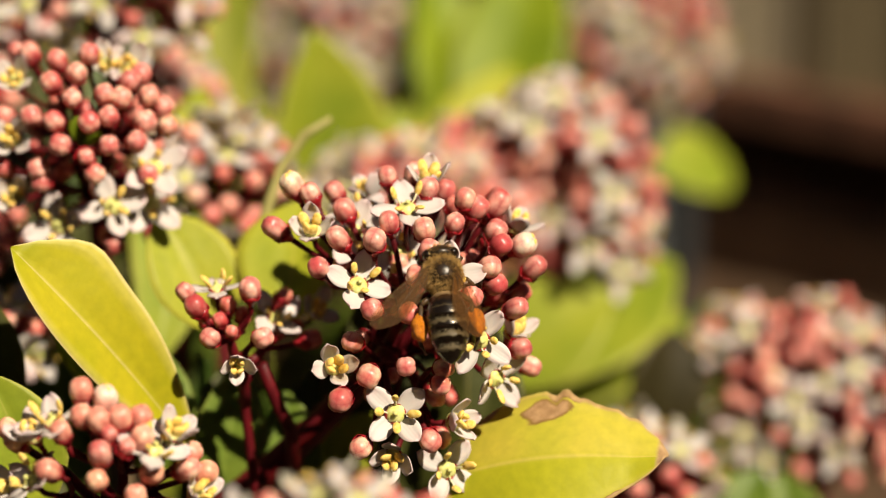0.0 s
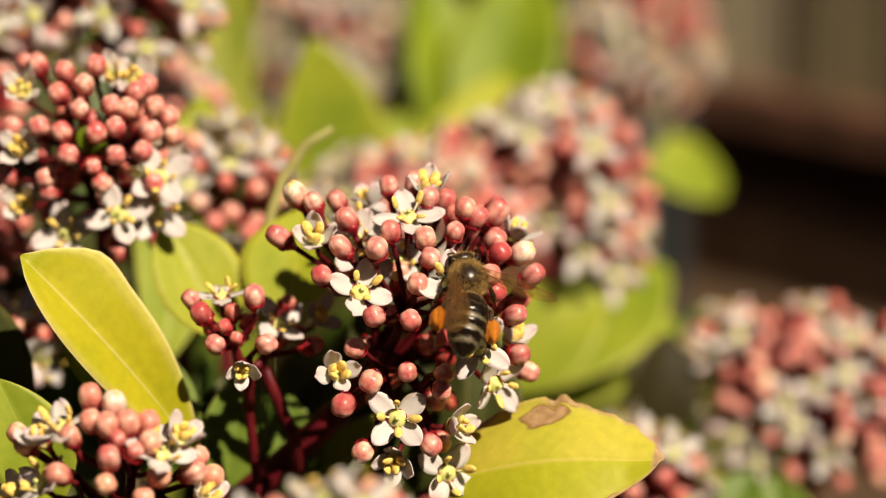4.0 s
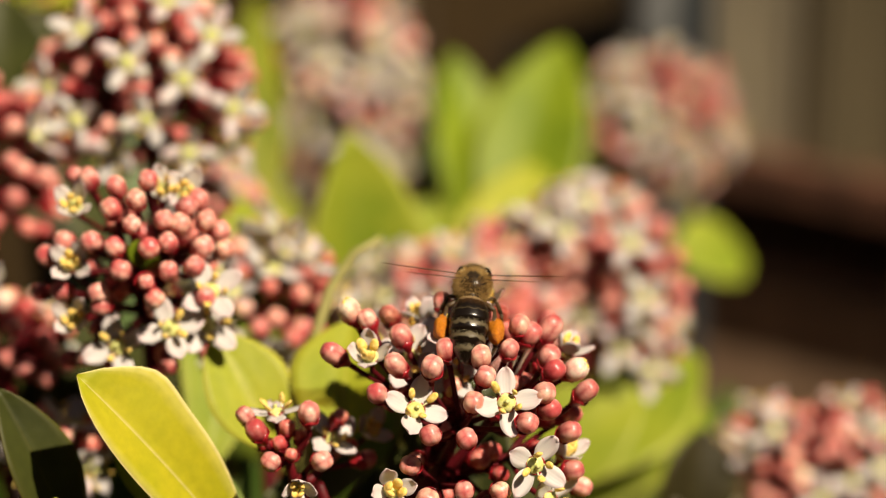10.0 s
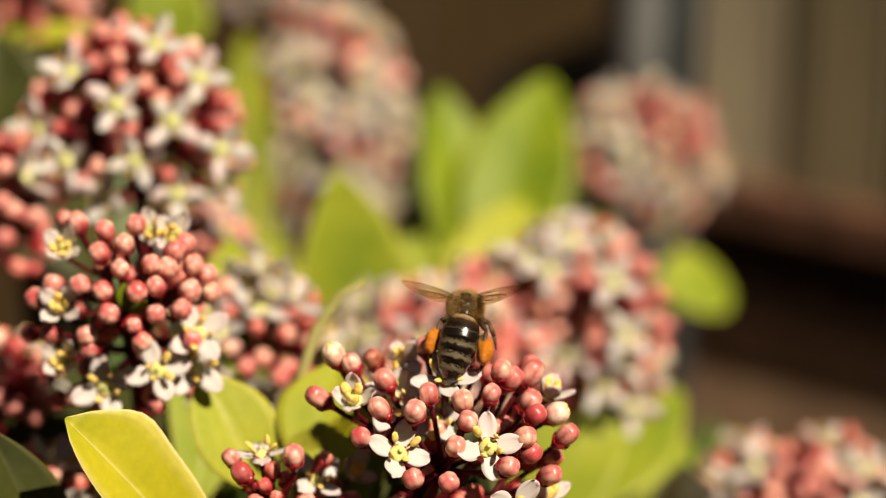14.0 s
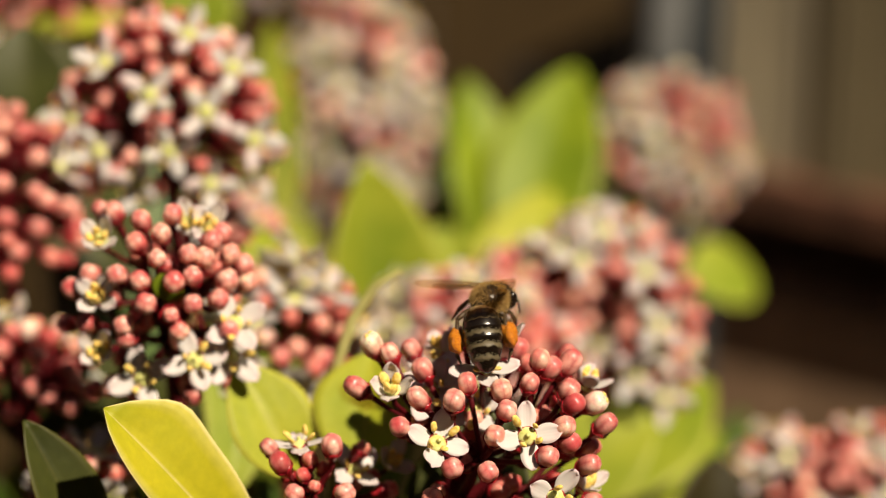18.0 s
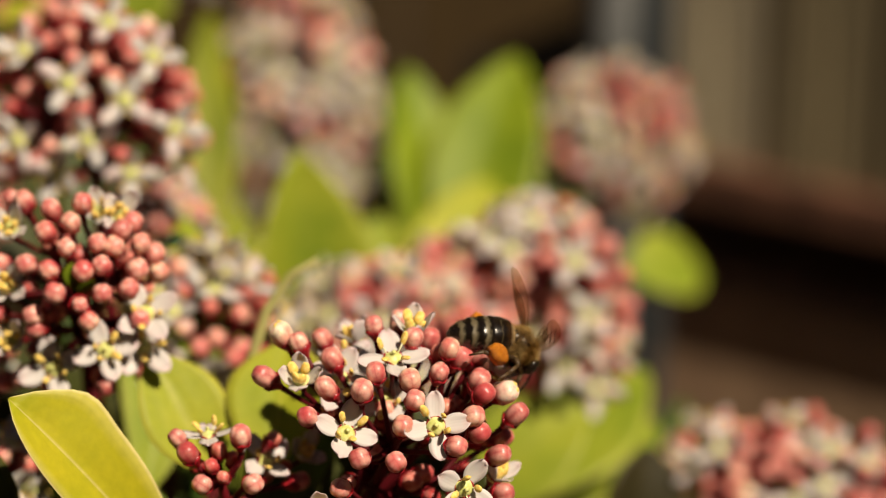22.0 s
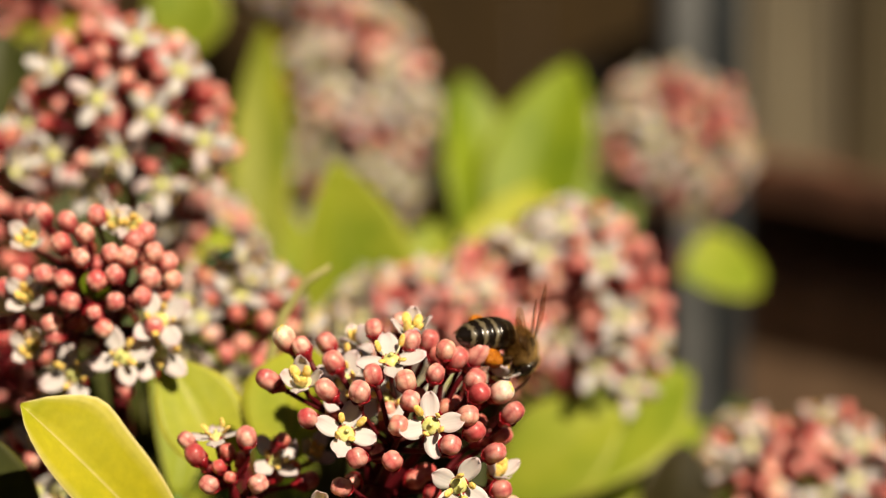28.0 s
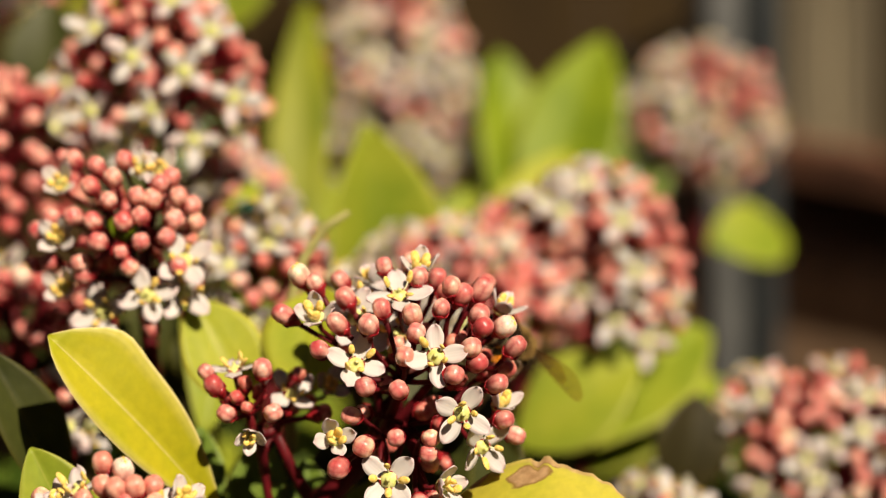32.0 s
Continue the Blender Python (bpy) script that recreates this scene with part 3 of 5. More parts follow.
def place_flower(parent, rng, at, d, opening=80.0, size=1.0, petals=4, far=False, aim=None):
    """An open flower centred at `at`, facing d. opening: degrees by which petals lean from the axis; aim: where the first petal points, degrees from a to b."""
    base = at - d * 0.5 * MM
    turn = upright(d, rng.uniform(0, math.tau))
    if aim is not None:
        y = way(math.cos(radians(aim)), math.sin(radians(aim)), 0)
        y = (y - d * y.dot(d)).normalized()
        turn = Matrix((y.cross(d), y, d)).transposed().to_4x4()
    f = put("flower", OVARY_ME, parent, Matrix.Translation(base) @ turn @ Matrix.Scale(size, 4))
    cup = opening < 70
    if far:
        put("corolla", rng.choice(COROLLAS), f, Matrix.Identity(4))
        if size > 0.85:
            put("stamen_tuft", FAR_STAMENS, f, Matrix.Identity(4))
        return base - d * 0.7 * MM
    for k in range(petals):
        a = k * math.tau / petals + rng.uniform(-0.12, 0.12)
        lean = opening + rng.uniform(-12, 10)
        m = Matrix.Rotation(a, 4, "Z") @ Matrix.Translation((0, 0.55 * MM, 0.1 * MM)) @ Matrix.Rotation(radians(90 - lean), 4, "X")
        put("petal", rng.choice(PETALS), f, m @ Matrix.Scale(rng.uniform(0.90, 1.04) * (0.86 if cup else 1), 4))
        a2 = a + math.pi / petals + rng.uniform(-0.15, 0.15)
        out = (9 if cup else 28) + rng.uniform(-8, 16)
        m2 = Matrix.Rotation(a2, 4, "Z") @ Matrix.Translation((0, (0.5 if cup else 0.75) * MM, 0.25 * MM)) @ Matrix.Rotation(radians(-out), 4, "X")
        m2 = m2 @ Matrix.Scale(rng.uniform(0.5, 0.7) if cup else rng.uniform(0.6, 1.15), 4, (0, 0, 1))
        put("filament", FIL, f, m2)
        fat = rng.uniform(1.2, 1.4) if cup else rng.uniform(0.85, 1.1)
        put("anther", ANTH, f, m2 @ Matrix.Translation((0, 0, (2.2 if cup else 1.85) * MM)) @ Matrix.Rotation(rng.uniform(-0.4, 0.4), 4, "X") @ Matrix.Scale(fat, 4))
    put("calyx", CALYX_MESH, f, Matrix.Translation((0, 0, -0.3 * MM)))
    return base - d * 0.7 * MM


def place_opening(parent, rng, at, d, size=1.0, far=False):
    """A pale bud that has begun to open, with anthers showing at its tip."""
    base = at - d * 1.5 * MM
    b = put("opening_bud", OPEN_BUDS[0], parent, Matrix.Translation(base) @ upright(d, rng.uniform(0, 6)) @ Matrix.Scale(size, 4), "pale opening bud")
    put("calyx", CALYX_MESH, b, Matrix.Identity(4))
    for k in range(2):
        put("anther", ANTH, b, Matrix.Translation(((k - 0.5) * 0.9 * MM, 0.3 * MM, 2.3 * MM)) @ Matrix.Rotation((0.5 - k) * 0.5, 4, "Y"))
    return base - d * 0.45 * MM


class Head:
    """A flower head: florets on stalks that meet in branch nodes, and these in one main stalk."""

    def __init__(self, label, core, foot, seed, group="flower heads"):
        self.core, self.foot, self.rng = core, foot, random.Random(seed)
        self.ob = thing("flower_head", label, "flower head", None, group)
        self.ends = []
        self.far = False

    def add(self, kind, at, d=None, size=1.0, aim=None):
        rng = self.rng
        if d is None:
            d = ((at - self.core).normalized() + 0.18 * Vector((rng.uniform(-1, 1), rng.uniform(-1, 1), rng.uniform(-0.4, 1)))).normalized()
        if kind == "b":
            e = place_bud(self.ob, rng, at, d, BUDS[:3], size)
        elif kind == "d":
            e = place_bud(self.ob, rng, at, d, DEEP_BUDS, size)
        elif kind == "p":
            e = place_bud(self.ob, rng, at, d, PEACH_BUDS, size)
        elif kind == "s":
            e = place_bud(self.ob, rng, at, d, BUDS[3:], size)
        elif kind == "l":
            e = place_bud(self.ob, rng, at, d, LONG_BUDS, size)
        elif kind == "o":
            e = place_opening(self.ob, rng, at, d, size, self.far)
        elif kind == "h":
            e = place_flower(self.ob, rng, at, d, 48.0, size, 4, self.far, aim)
        else:
            e = place_flower(self.ob, rng, at, d, 82.0, size, 4, self.far, aim)
        self.ends.append((e, d))

    def stalks(self, nodes=9, thick=0.55, main=1.3):
        rng = self.rng
        seeds = rng.sample(range(len(self.ends)), min(nodes, len(self.ends)))
        centres = [self.ends[i][0].copy() for i in seeds]
        for _ in range(5):
            groups = [[] for _ in centres]
            for e, d in self.ends:
                groups[min(range(len(centres)), key=lambda k: (centres[k] - e).length)].append((e, d))
            centres = [sum((e for e, _ in g), Vector()) / len(g) if g else c for g, c in zip(groups, centres)]
        bm = bmesh.new()
        for g, c in zip(groups, centres):
            if not g:
                continue
            node = c.lerp(self.core, 0.42)
            for e, d in g:
                reach = (e - node).length
                mid = e - d * reach * 0.45
                pts = [e, e.lerp(mid, 0.6), mid.lerp(node, 0.5), node]
                tube(bm, pts, [thick * 0.62 * MM, thick * 0.52 * MM, thick * 0.55 * MM, thick * 0.75 * MM], 6)
            root = self.core.lerp(self.foot, rng.uniform(0.0, 0.28))
            pts, rad = bend(node, root, (self.core - root) * 0.15 + Vector((0, 0, -0.8 * MM)), 4, thick * 0.85 * MM, thick * 1.25 * MM)
            tube(bm, pts, rad, 7)
        pts, rad = bend(self.core, self.foot, Vector((0, 0, -1 * MM)), 6, main * 0.75 * MM, main * MM)
        tube(bm, pts, rad, 9)
        part("stalk", bm, STALK, self.ob, "branched dark red flower stalk")


def dome(label, centre, radii, n, flowers, seed, foot, spread=-0.25, size=1.0, placed=(), rough=0.0):
    """A rounded flower head: florets over the upper and front part of an egg shape."""
    h = Head(label, spot(*centre), foot, seed)
    h.far = True
    rng = h.rng
    for kind, a, b, c in placed:
        h.add(kind, spot(a, b, c), ((spot(a, b, c) - spot(*centre)).normalized() - 0.8 * AWAY).normalized(), size)
    ctr = spot(*centre)
    for i in range(n):
        u = 1 - (i + 0.5) / n * (1 - spread)
        r = math.sqrt(max(0, 1 - u * u))
        a = i * 2.39996 + rng.uniform(-0.25, 0.25)
        out = Vector((r * math.cos(a), r * math.sin(a), u))
        shell = rng.uniform(0.84, 1.06) * (1 + rough * rng.uniform(-1, 1))
        at = ctr + Vector((out.x * radii[0], out.y * radii[1], out.z * radii[2])) * shell * MM
        if any((at - spot(*q[1:])).length < 2.5 * MM for q in placed):
            continue
        d = (out + 0.22 * Vector((rng.uniform(-1, 1), rng.uniform(-1, 1), rng.uniform(-1, 1)))).normalized()
        x = (i * 0.75488 + 0.6 * rng.random()) % 1.0  # flowers and buds evenly mixed
        if x < flowers * 0.7:
            h.add("f", at, d, size)
        elif x < flowers:
            h.add("h", at, d, size)
        elif x < flowers + 0.05:
            h.add("o", at, d, size)
        else:
            h.add(rng.choice("bbbbdldb"), at, d, size)
    h.stalks(max(6, n // 7))
    return h


def leaf(parent, base, tip, wide, face, mat, fold=0.25, arch=0.08, label="", point=1.0, wave=0.02, seed=0, torn=0.0, blunt=0.78, taper=0.0, slim=0.0, bulge=0.0):
    """A leathery blade from base to tip, its upper side towards `face`."""
    rng = random.Random(seed)
    y = tip - base
    length = y.length
    y.normalize()
    x = y.cross(face).normalized()
    z = x.cross(y).normalized()
    bm = bmesh.new()
    uv = bm.loops.layers.uv.new("uv")
    nu, nv = (44 if torn else 22), 10
    top, low, at = {}, {}, {}
    ph = rng.uniform(0, 6)
    for i in range(nu + 1):
        s = i / nu
        w = wide / 2 * (math.sin(math.pi * s ** (0.85 + 0.2 * point)) ** (0.60 if torn else blunt) * (1 - 0.12 * s) + 0.02) if 0 < s < 1 else wide * (0.04 if torn else 0.02)
        for j in range(nv + 1):
            v = j / nv * 2 - 1
            e = 1 + wave * math.sin(9 * s + ph + (2 if v > 0 else 0))
            if v < 0:
                e -= slim
            else:
                e += bulge * math.exp(-((s - 0.84) / 0.13) ** 2)
            if v > 0 and s > 0.5:  # one half runs straighter to the tip
                e -= taper * min(1, (s - 0.5) / 0.35)
            hgt = fold * abs(v) ** 1.35 * w + arch * length * math.sin(math.pi * s) * 1.0 - 0.00025 * math.exp(-(v * w / 0.0006) ** 2)
            hgt += wave * length * 0.25 * math.sin(7 * s + ph) * v
            if torn:  # a ragged upper margin and a curled dry tip
                if v < -0.7 and 0.5 < s < 0.95:
                    e -= torn * (0.5 + noise.noise((s * 23, 1.7, 0)) + 0.5 * noise.noise((s * 61, 4.1, 0)))
                hgt += torn * 6 * MM * max(0.0, s - 0.86) / 0.14 * (1 + v)
            p = base + x * (v * w * e) + y * (s * length) + z * hgt
            top[i, j] = bm.verts.new(p)
            low[i, j] = bm.verts.new(p - z * (0.00030 if abs(v) < 0.99 else 0.00012))
            at[top[i, j]] = at[low[i, j]] = ((v + 1) / 2, s)
    for i in range(nu):
        for j in range(nv):
            bm.faces.new((top[i, j], top[i, j + 1], top[i + 1, j + 1], top[i + 1, j]))
            bm.faces.new((low[i, j], low[i + 1, j], low[i + 1, j + 1], low[i, j + 1]))
        for j in (0, nv):
            bm.faces.new((top[i, j], low[i, j], low[i + 1, j], top[i + 1, j]))
    for i in (0, nu):
        for j in range(nv):
            bm.faces.new((top[i, j], top[i, j + 1], low[i, j + 1], low[i, j]))
    for f in bm.faces:
        for lp in f.loops:
            lp[uv].uv = at[lp.vert]
    return part("leaf", bm, mat, parent, label)


# ---- ground, fence, sleepers ----
ground_bm = bmesh.new()
GN = 60
gv = {}
for gi in range(GN + 1):
    for gj in range(GN + 1):
        gx, gy = [math.copysign(abs(q / (GN / 2) - 1) ** 3 * 300, q - GN / 2) for q in (gi, gj)]
        far = math.hypot(gx, gy)
        gv[gi, gj] = ground_bm.verts.new((gx, gy, 0.012 * noise.noise((gx * 3, gy * 3, 0)) if far < 20 else 0))
for gi in range(GN):
    for gj in range(GN):
        ground_bm.faces.new((gv[gi, gj], gv[gi + 1, gj], gv[gi + 1, gj + 1], gv[gi, gj + 1]))
tagged(put("ground", mesh_of("ground", ground_bm, SOIL)), "dark brown garden soil under the shrub", "ground", kind="structure")

# The boarded screen behind the shrub: upright boards on a rail, a dark gap under it, brown sleepers below.
WALL = spot(54.7, 36.6, 264)
RAIL_Z = WALL.z
TURN = -35
screen = thing("board_screen", "weathered upright boards on a brown bottom rail above a dark gap", "wall", None, "", "structure")
screen.matrix_basis = pose(WALL.x, WALL.y, 0, 0, 0, TURN)
# from the third board on, the shadow is in the board colour
for k in range(16):
    bm = bmesh.new()
    box(bm, (0.0114, 0.008, 0.5), (0, 0, 0), 0.0008)
    part("board", bm, WALL_BOARD if k < 2 else WALL_SHADED, screen, "", pose(0.0030 + k * 0.0120, 0.001 * (k % 2), RAIL_Z + 0.253), False)
bm = bmesh.new()
box(bm, (0.26, 0.012, 0.008), (0, 0, 0), 0.0008)
part("rail", bm, RAIL_WOOD, screen, "brown bottom rail", pose(0.095, -0.003, RAIL_Z + 0.001), False)
# lid and end panel added to keep light out of the gap
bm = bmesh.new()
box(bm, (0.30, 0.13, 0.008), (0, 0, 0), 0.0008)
part("shade_lid", bm, GAP_BLACK, screen, "", pose(0.095, 0.071, RAIL_Z + 0.007), False)
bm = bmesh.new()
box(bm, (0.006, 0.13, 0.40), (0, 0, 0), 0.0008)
part("shade_end", bm, GAP_BLACK, screen, "", pose(-0.05, 0.075, RAIL_Z - 0.19), False)
for k in range(2):
    bm = bmesh.new()
    box(bm, (0.03, 0.02, RAIL_Z + 0.2), (0, 0, 0), 0.001)
    part("stud", bm, FENCE_DARK, screen, "", pose(0.21 - k * 0.002, 0.02 + k * 0.03, RAIL_Z / 2 + 0.1), False)

POST_AT = (37.0, 0, 227)
post = thing("grey_post", "grey metal post with a dark strip for the shadow gap beside the boards", "post", (spot(*POST_AT).x, spot(*POST_AT).y, 0))
bm = bmesh.new()
box(bm, (0.0098, 0.008, 1.5), (0, 0, 0.75), 0.0012)
part("face_plate", bm, POST_GREY, post)
# added strip whose dark colour stands for the shadow next to the post
bm = bmesh.new()
box(bm, (0.0069, 0.006, 1.5), (0, 0, 0.75), 0.0008)
part("shade_strip", bm, POST_SHADE, post, "dark slate-grey strip standing in for a shadow gap", Matrix.Translation((0.0083, 0.006, 0)))
bm = bmesh.new()
box(bm, (0.03, 0.03, 0.006), (0, 0, 0.003), 0.001)
part("base_plate", bm, POST_GREY, post)

SLEEP_Z = spot(60, 16.5, 264).z
sleepers = thing("sleeper_step", "brown timber sleepers stacked below the dark gap", "step", None, "", "structure")
sleepers.matrix_basis = pose(WALL.x, WALL.y, 0, 0, 0, TURN)
for k in range(5):
    bm = bmesh.new()
    box(bm, (0.6, 0.19, SLEEP_Z / 5 - 0.002), (0, 0, 0), 0.003)
    part("sleeper", bm, SLEEPER_WOOD, sleepers, "", pose(0.25, 0.093, (k + 0.5) * SLEEP_Z / 5), False)
# added back panel, its black standing in for the depth of shade
shade_back_bm = bmesh.new()
box(shade_back_bm, (0.6, 0.012, 0.5), (0, 0, 0), 0.001)
part("shade_back", shade_back_bm, GAP_BLACK, sleepers, "black panel added for shade at the back of the gap", pose(0.25, 0.12, 0.6), False)
# unseen plain walls added beside and behind the viewpoint to block low sky light
for wall_name, at, size in (("block_south", (0, -2.2, 1.1), (5.2, 0.2, 2.2)), ("block_west", (-2.5, 0.4, 1.0), (0.2, 5.0, 2.0)), ("block_east", (2.5, 0.9, 0.8), (0.2, 6.0, 1.6))):
    wbm = bmesh.new()
    box(wbm, size, (0, 0, 0), 0.01)
    tagged(put(wall_name, mesh_of(wall_name, wbm, SKY_BLOCK, False), None, Matrix.Translation(at)), "plain dark brick-coloured unseen wall added to block low sky light", "wall", kind="structure")
# dark fence further back
fence = thing("dark_fence", "dark brown board fence far behind the shrub", "fence", (0, 0.62, 0), "", "structure")
for k in range(26):
    bm = bmesh.new()
    box(bm, (0.098, 0.018, 1.5), (0, 0, 0), 0.002)
    part("fence_board", bm, FENCE_DARK, fence, "", pose(-1.25 + k * 0.1, 0.004 * (k % 2), 0.75), False)

# ---- the shrub: woody stems and leaves ----
shrub = thing("skimmia_shrub", "evergreen skimmia shrub with yellow-green leathery leaves", "shrub", (0, 0, 0))
ROOT = Vector((-0.01, 0.06, 0.0))


def stem(top, start=None, ra=2.6, rb=1.6):
    start = start or ROOT + Vector((top.x * 0.4, (top.y - ROOT.y) * 0.4, 0.25))
    bm = bmesh.new()
    pts, rad = bend(start, top, Vector((0, 0, -0.01)), 7, ra * MM, rb * MM)
    tube(bm, pts, rad, 9)
    part("branch", bm, BARK, shrub)


bm = bmesh.new()
tube(bm, [Vector((-0.01, 0.06, -0.01)), Vector((-0.008, 0.06, 0.12)), Vector((-0.01, 0.058, 0.27))], [0.009, 0.007, 0.006], 10)
part("trunk", bm, BARK, shrub)

YL, LM, GR, MD, FR, DK = LEAF_YELLOW, LEAF_LIME, LEAF_GREEN, LEAF_MID, LEAF_FRESH, LEAF_DARK
# blades: base, tip (a, b, c), width mm, facing (a, b, c), material, fold, arch
LEAVES = [
    ((-20.5, -4, 20), (-28.0, 10.0, 21), 11, (0.3, 0.3, -1), MD, 0.2, 0.05),
    ((-13.5, -2.5, 18), (-12.0, 11.5, 24), 13.5, (-0.2, 0.6, -1), MD, 0.15, 0.05),
    ((-11.5, 0, 100), (-13.4, 35, 87), 20, (0.45, 0.4, -1), LM, 0.25, 0.03),
    ((6, 14, 135), (2.0, 50, 146), 15, (0.6, 0.3, -0.9), LEAF_BACK, 0.25, 0.04),
    ((9, 16, 132), (19.0, 52, 148), 18, (-0.2, 0.3, -1), LEAF_BACK, 0.25, 0.04),
]
for k, (b0, t0, wd, fc, mt, fo, ar) in enumerate(LEAVES):
    leaf(shrub, spot(*b0), spot(*t0), wd * MM, way(*fc), mt, fo, ar, seed=k)
leaf(shrub, spot(-22.6, -16.8, 11), spot(-41.2, 5.9, -2), 12.0 * MM, way(0.35, 0.35, -1), YL, 0.24, 0.05, "yellow leaf with a pale worn margin", 3.3, 0.02, 0, 0.0, 0.62, 0.0, 0.2, 0.4)
leaf(shrub, spot(3, -19, 6), spot(27.8, -16.0, -1), 18 * MM, way(-0.05, 0.55, -0.9), LEAF_SPOTTED, -0.16, 0.12, "yellow leaf with brown dry spots and a curled tip", 1.0, 0.02, 1, 0.12, 0.6, 0.38)
LEAVES_2 = [
    ((36, 18, 150), (49.2, 18.6, 160), 13.5, (0, 0.5, -1), LM, 0.15, 0.08),
    ((12.5, -13.8, 90), (36.0, 4.6, 106), 20, (-0.3, 0.4, -1), LM, 0.25, 0.05),
    ((17, -17, 94), (38, -3.2, 112), 14, (-0.1, 0.6, -1), LM, 0.25, 0.05),
    ((32.0, -19.3, 80.0), (34.5, -4.4, 80.0), 12, (0.3, 0.1, -1), LEAF_BROWN, 0.2, 0.05),
    ((-21, -22, 19), (-18.5, -7, 19), 8, (0.2, 0.5, -1), FR, 0.2, 0.05),
    ((-13, -23, 20), (-13.5, -10, 20), 7.5, (0.2, 0.5, -1), FR, 0.2, 0.05),
    ((-10, -24, 22), (-4, -12.5, 23), 8, (-0.2, 0.6, -1), MD, 0.2, 0.05),
    ((-29, -20, 20), (-27, -6, 21), 9, (0.2, 0.4, -1), FR, 0.2, 0.05),
    ((-43, -15, 14), (-51, 4, 8), 9, (0.5, 0.4, -1), DK, 0.3, 0.05),
    ((-38, -22, 4), (-44, -7.5, 0), 10, (0.1, 0.4, -1), LM, 0.2, 0.06),
    ((-30.1, -12.7, 17.0), (-39.5, 3.0, 13.0), 8.5, (0.2, 0.4, -1), LEAF_BACK, 0.2, 0.05),
    ((38, -36, 60), (44, -21.5, 64), 11, (-0.2, 0.5, -1), FR, 0.2, 0.06),
    ((50, -40, 62), (47, -22, 66), 11, (-0.2, 0.5, -1), FR, 0.2, 0.06),
    ((-30, -8, 40), (-26, 26, 60), 13, (0.2, 0.2, -1), LM, 0.2, 0.05),
    ((-29, 10, 115), (-28, 58, 135), 10, (0.2, 0.2, -1), LEAF_OLIVE, 0.2, 0.05),
    ((-1, 12, 150), (-4, 50, 172), 16, (0.2, 0.2, -1), GR, 0.2, 0.05),
    ((3, 8, 150), (3, 43, 168), 14, (-0.1, 0.3, -1), FR, 0.2, 0.05),
    ((-8, 5, 158), (-9, 40, 176), 15, (0.1, 0.2, -1), GR, 0.2, 0.05),
    ((6, 8, 112), (14, 32, 124), 17, (0.2, 0.5, -1), MD, 0.2, 0.05),
    ((-3, 6, 116), (-2, 27, 124), 13, (0.1, 0.5, -1), LM, 0.2, 0.05),
    ((22, 16, 150), (24, 44, 166), 14, (0, 0.1, -1), FR, 0.2, 0.05),
    ((-26, 0, 120), (-25, 30, 130), 13, (0.1, 0.4, -1), LM, 0.2, 0.05),
    ((-44, 0, 120), (-43, 50, 135), 15, (0.1, 0.4, -1), GR, 0.2, 0.05),
]
for k, (b0, t0, wd, fc, mt, fo, ar) in enumerate(LEAVES_2):
    leaf(shrub, spot(*b0), spot(*t0), wd * MM, way(*fc), mt, fo, ar, seed=20 + k)

# inner leaves, low and behind the flower heads; mostly dark colours stand in for shade
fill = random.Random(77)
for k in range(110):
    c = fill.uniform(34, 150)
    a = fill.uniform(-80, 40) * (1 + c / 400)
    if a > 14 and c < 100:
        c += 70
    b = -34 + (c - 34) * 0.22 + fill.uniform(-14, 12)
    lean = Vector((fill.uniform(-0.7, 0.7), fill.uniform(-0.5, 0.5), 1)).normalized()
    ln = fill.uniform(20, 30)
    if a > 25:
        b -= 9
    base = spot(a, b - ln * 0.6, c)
    leaf(shrub, base, base + lean * ln * MM, fill.uniform(9, 13) * MM, way(fill.uniform(-0.6, 0.6), fill.uniform(0, 0.5), -1), fill.choice((GR, GR, DK, FR, LM)), 0.2, 0.06, seed=100 + k)

# leaves close behind the main head, their shade put into a dark colour
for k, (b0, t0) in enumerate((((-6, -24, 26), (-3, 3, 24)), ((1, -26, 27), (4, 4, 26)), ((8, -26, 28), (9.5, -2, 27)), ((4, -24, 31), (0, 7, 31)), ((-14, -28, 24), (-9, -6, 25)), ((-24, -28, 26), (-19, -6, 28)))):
    leaf(shrub, spot(*b0), spot(*t0), 10 * MM, way(0.1 * (k - 2), 0.1, -1), DK, 0.2, 0.05, seed=300 + k)

# ---- main flower head ----
FOOT = spot(-24, -26, 20)
main = Head("salmon-pink flower buds with a few open white flowers", spot(-0.5, -4, 13), FOOT, 5)
TOP_LEFT = [("o", -12.2, 12.7, 4.8), ("b", -10.2, 11.8, 4.1), ("b", -7.8, 12.1, 9.0), ("b", -6.5, 9.9, 3.7), ("l", -7.1, 7.0, 0.2), ("b", -9.1, 3.9, -0.9), ("b", -3.2, 6.7, -1.6), ("b", -1.7, 8.7, -0.9), ("l", -13.8, 8.0, 3.2)]
MIDDLE = [("b", 2.0, 7.9, -1.7), ("b", 2.5, 5.8, -2.7), ("b", 5.2, 8.7, 0.4), ("b", 6.3, 11.2, 1.5), ("b", 7.5, 10.2, 2.5), ("l", 9.6, 10.6, 3.8), ("b", 9.5, 7.7, 1.9), ("b", 10.0, 6.3, 0.9), ("o", 12.5, 6.4, 2.3), ("l", 13.6, 3.9, 3.2)]
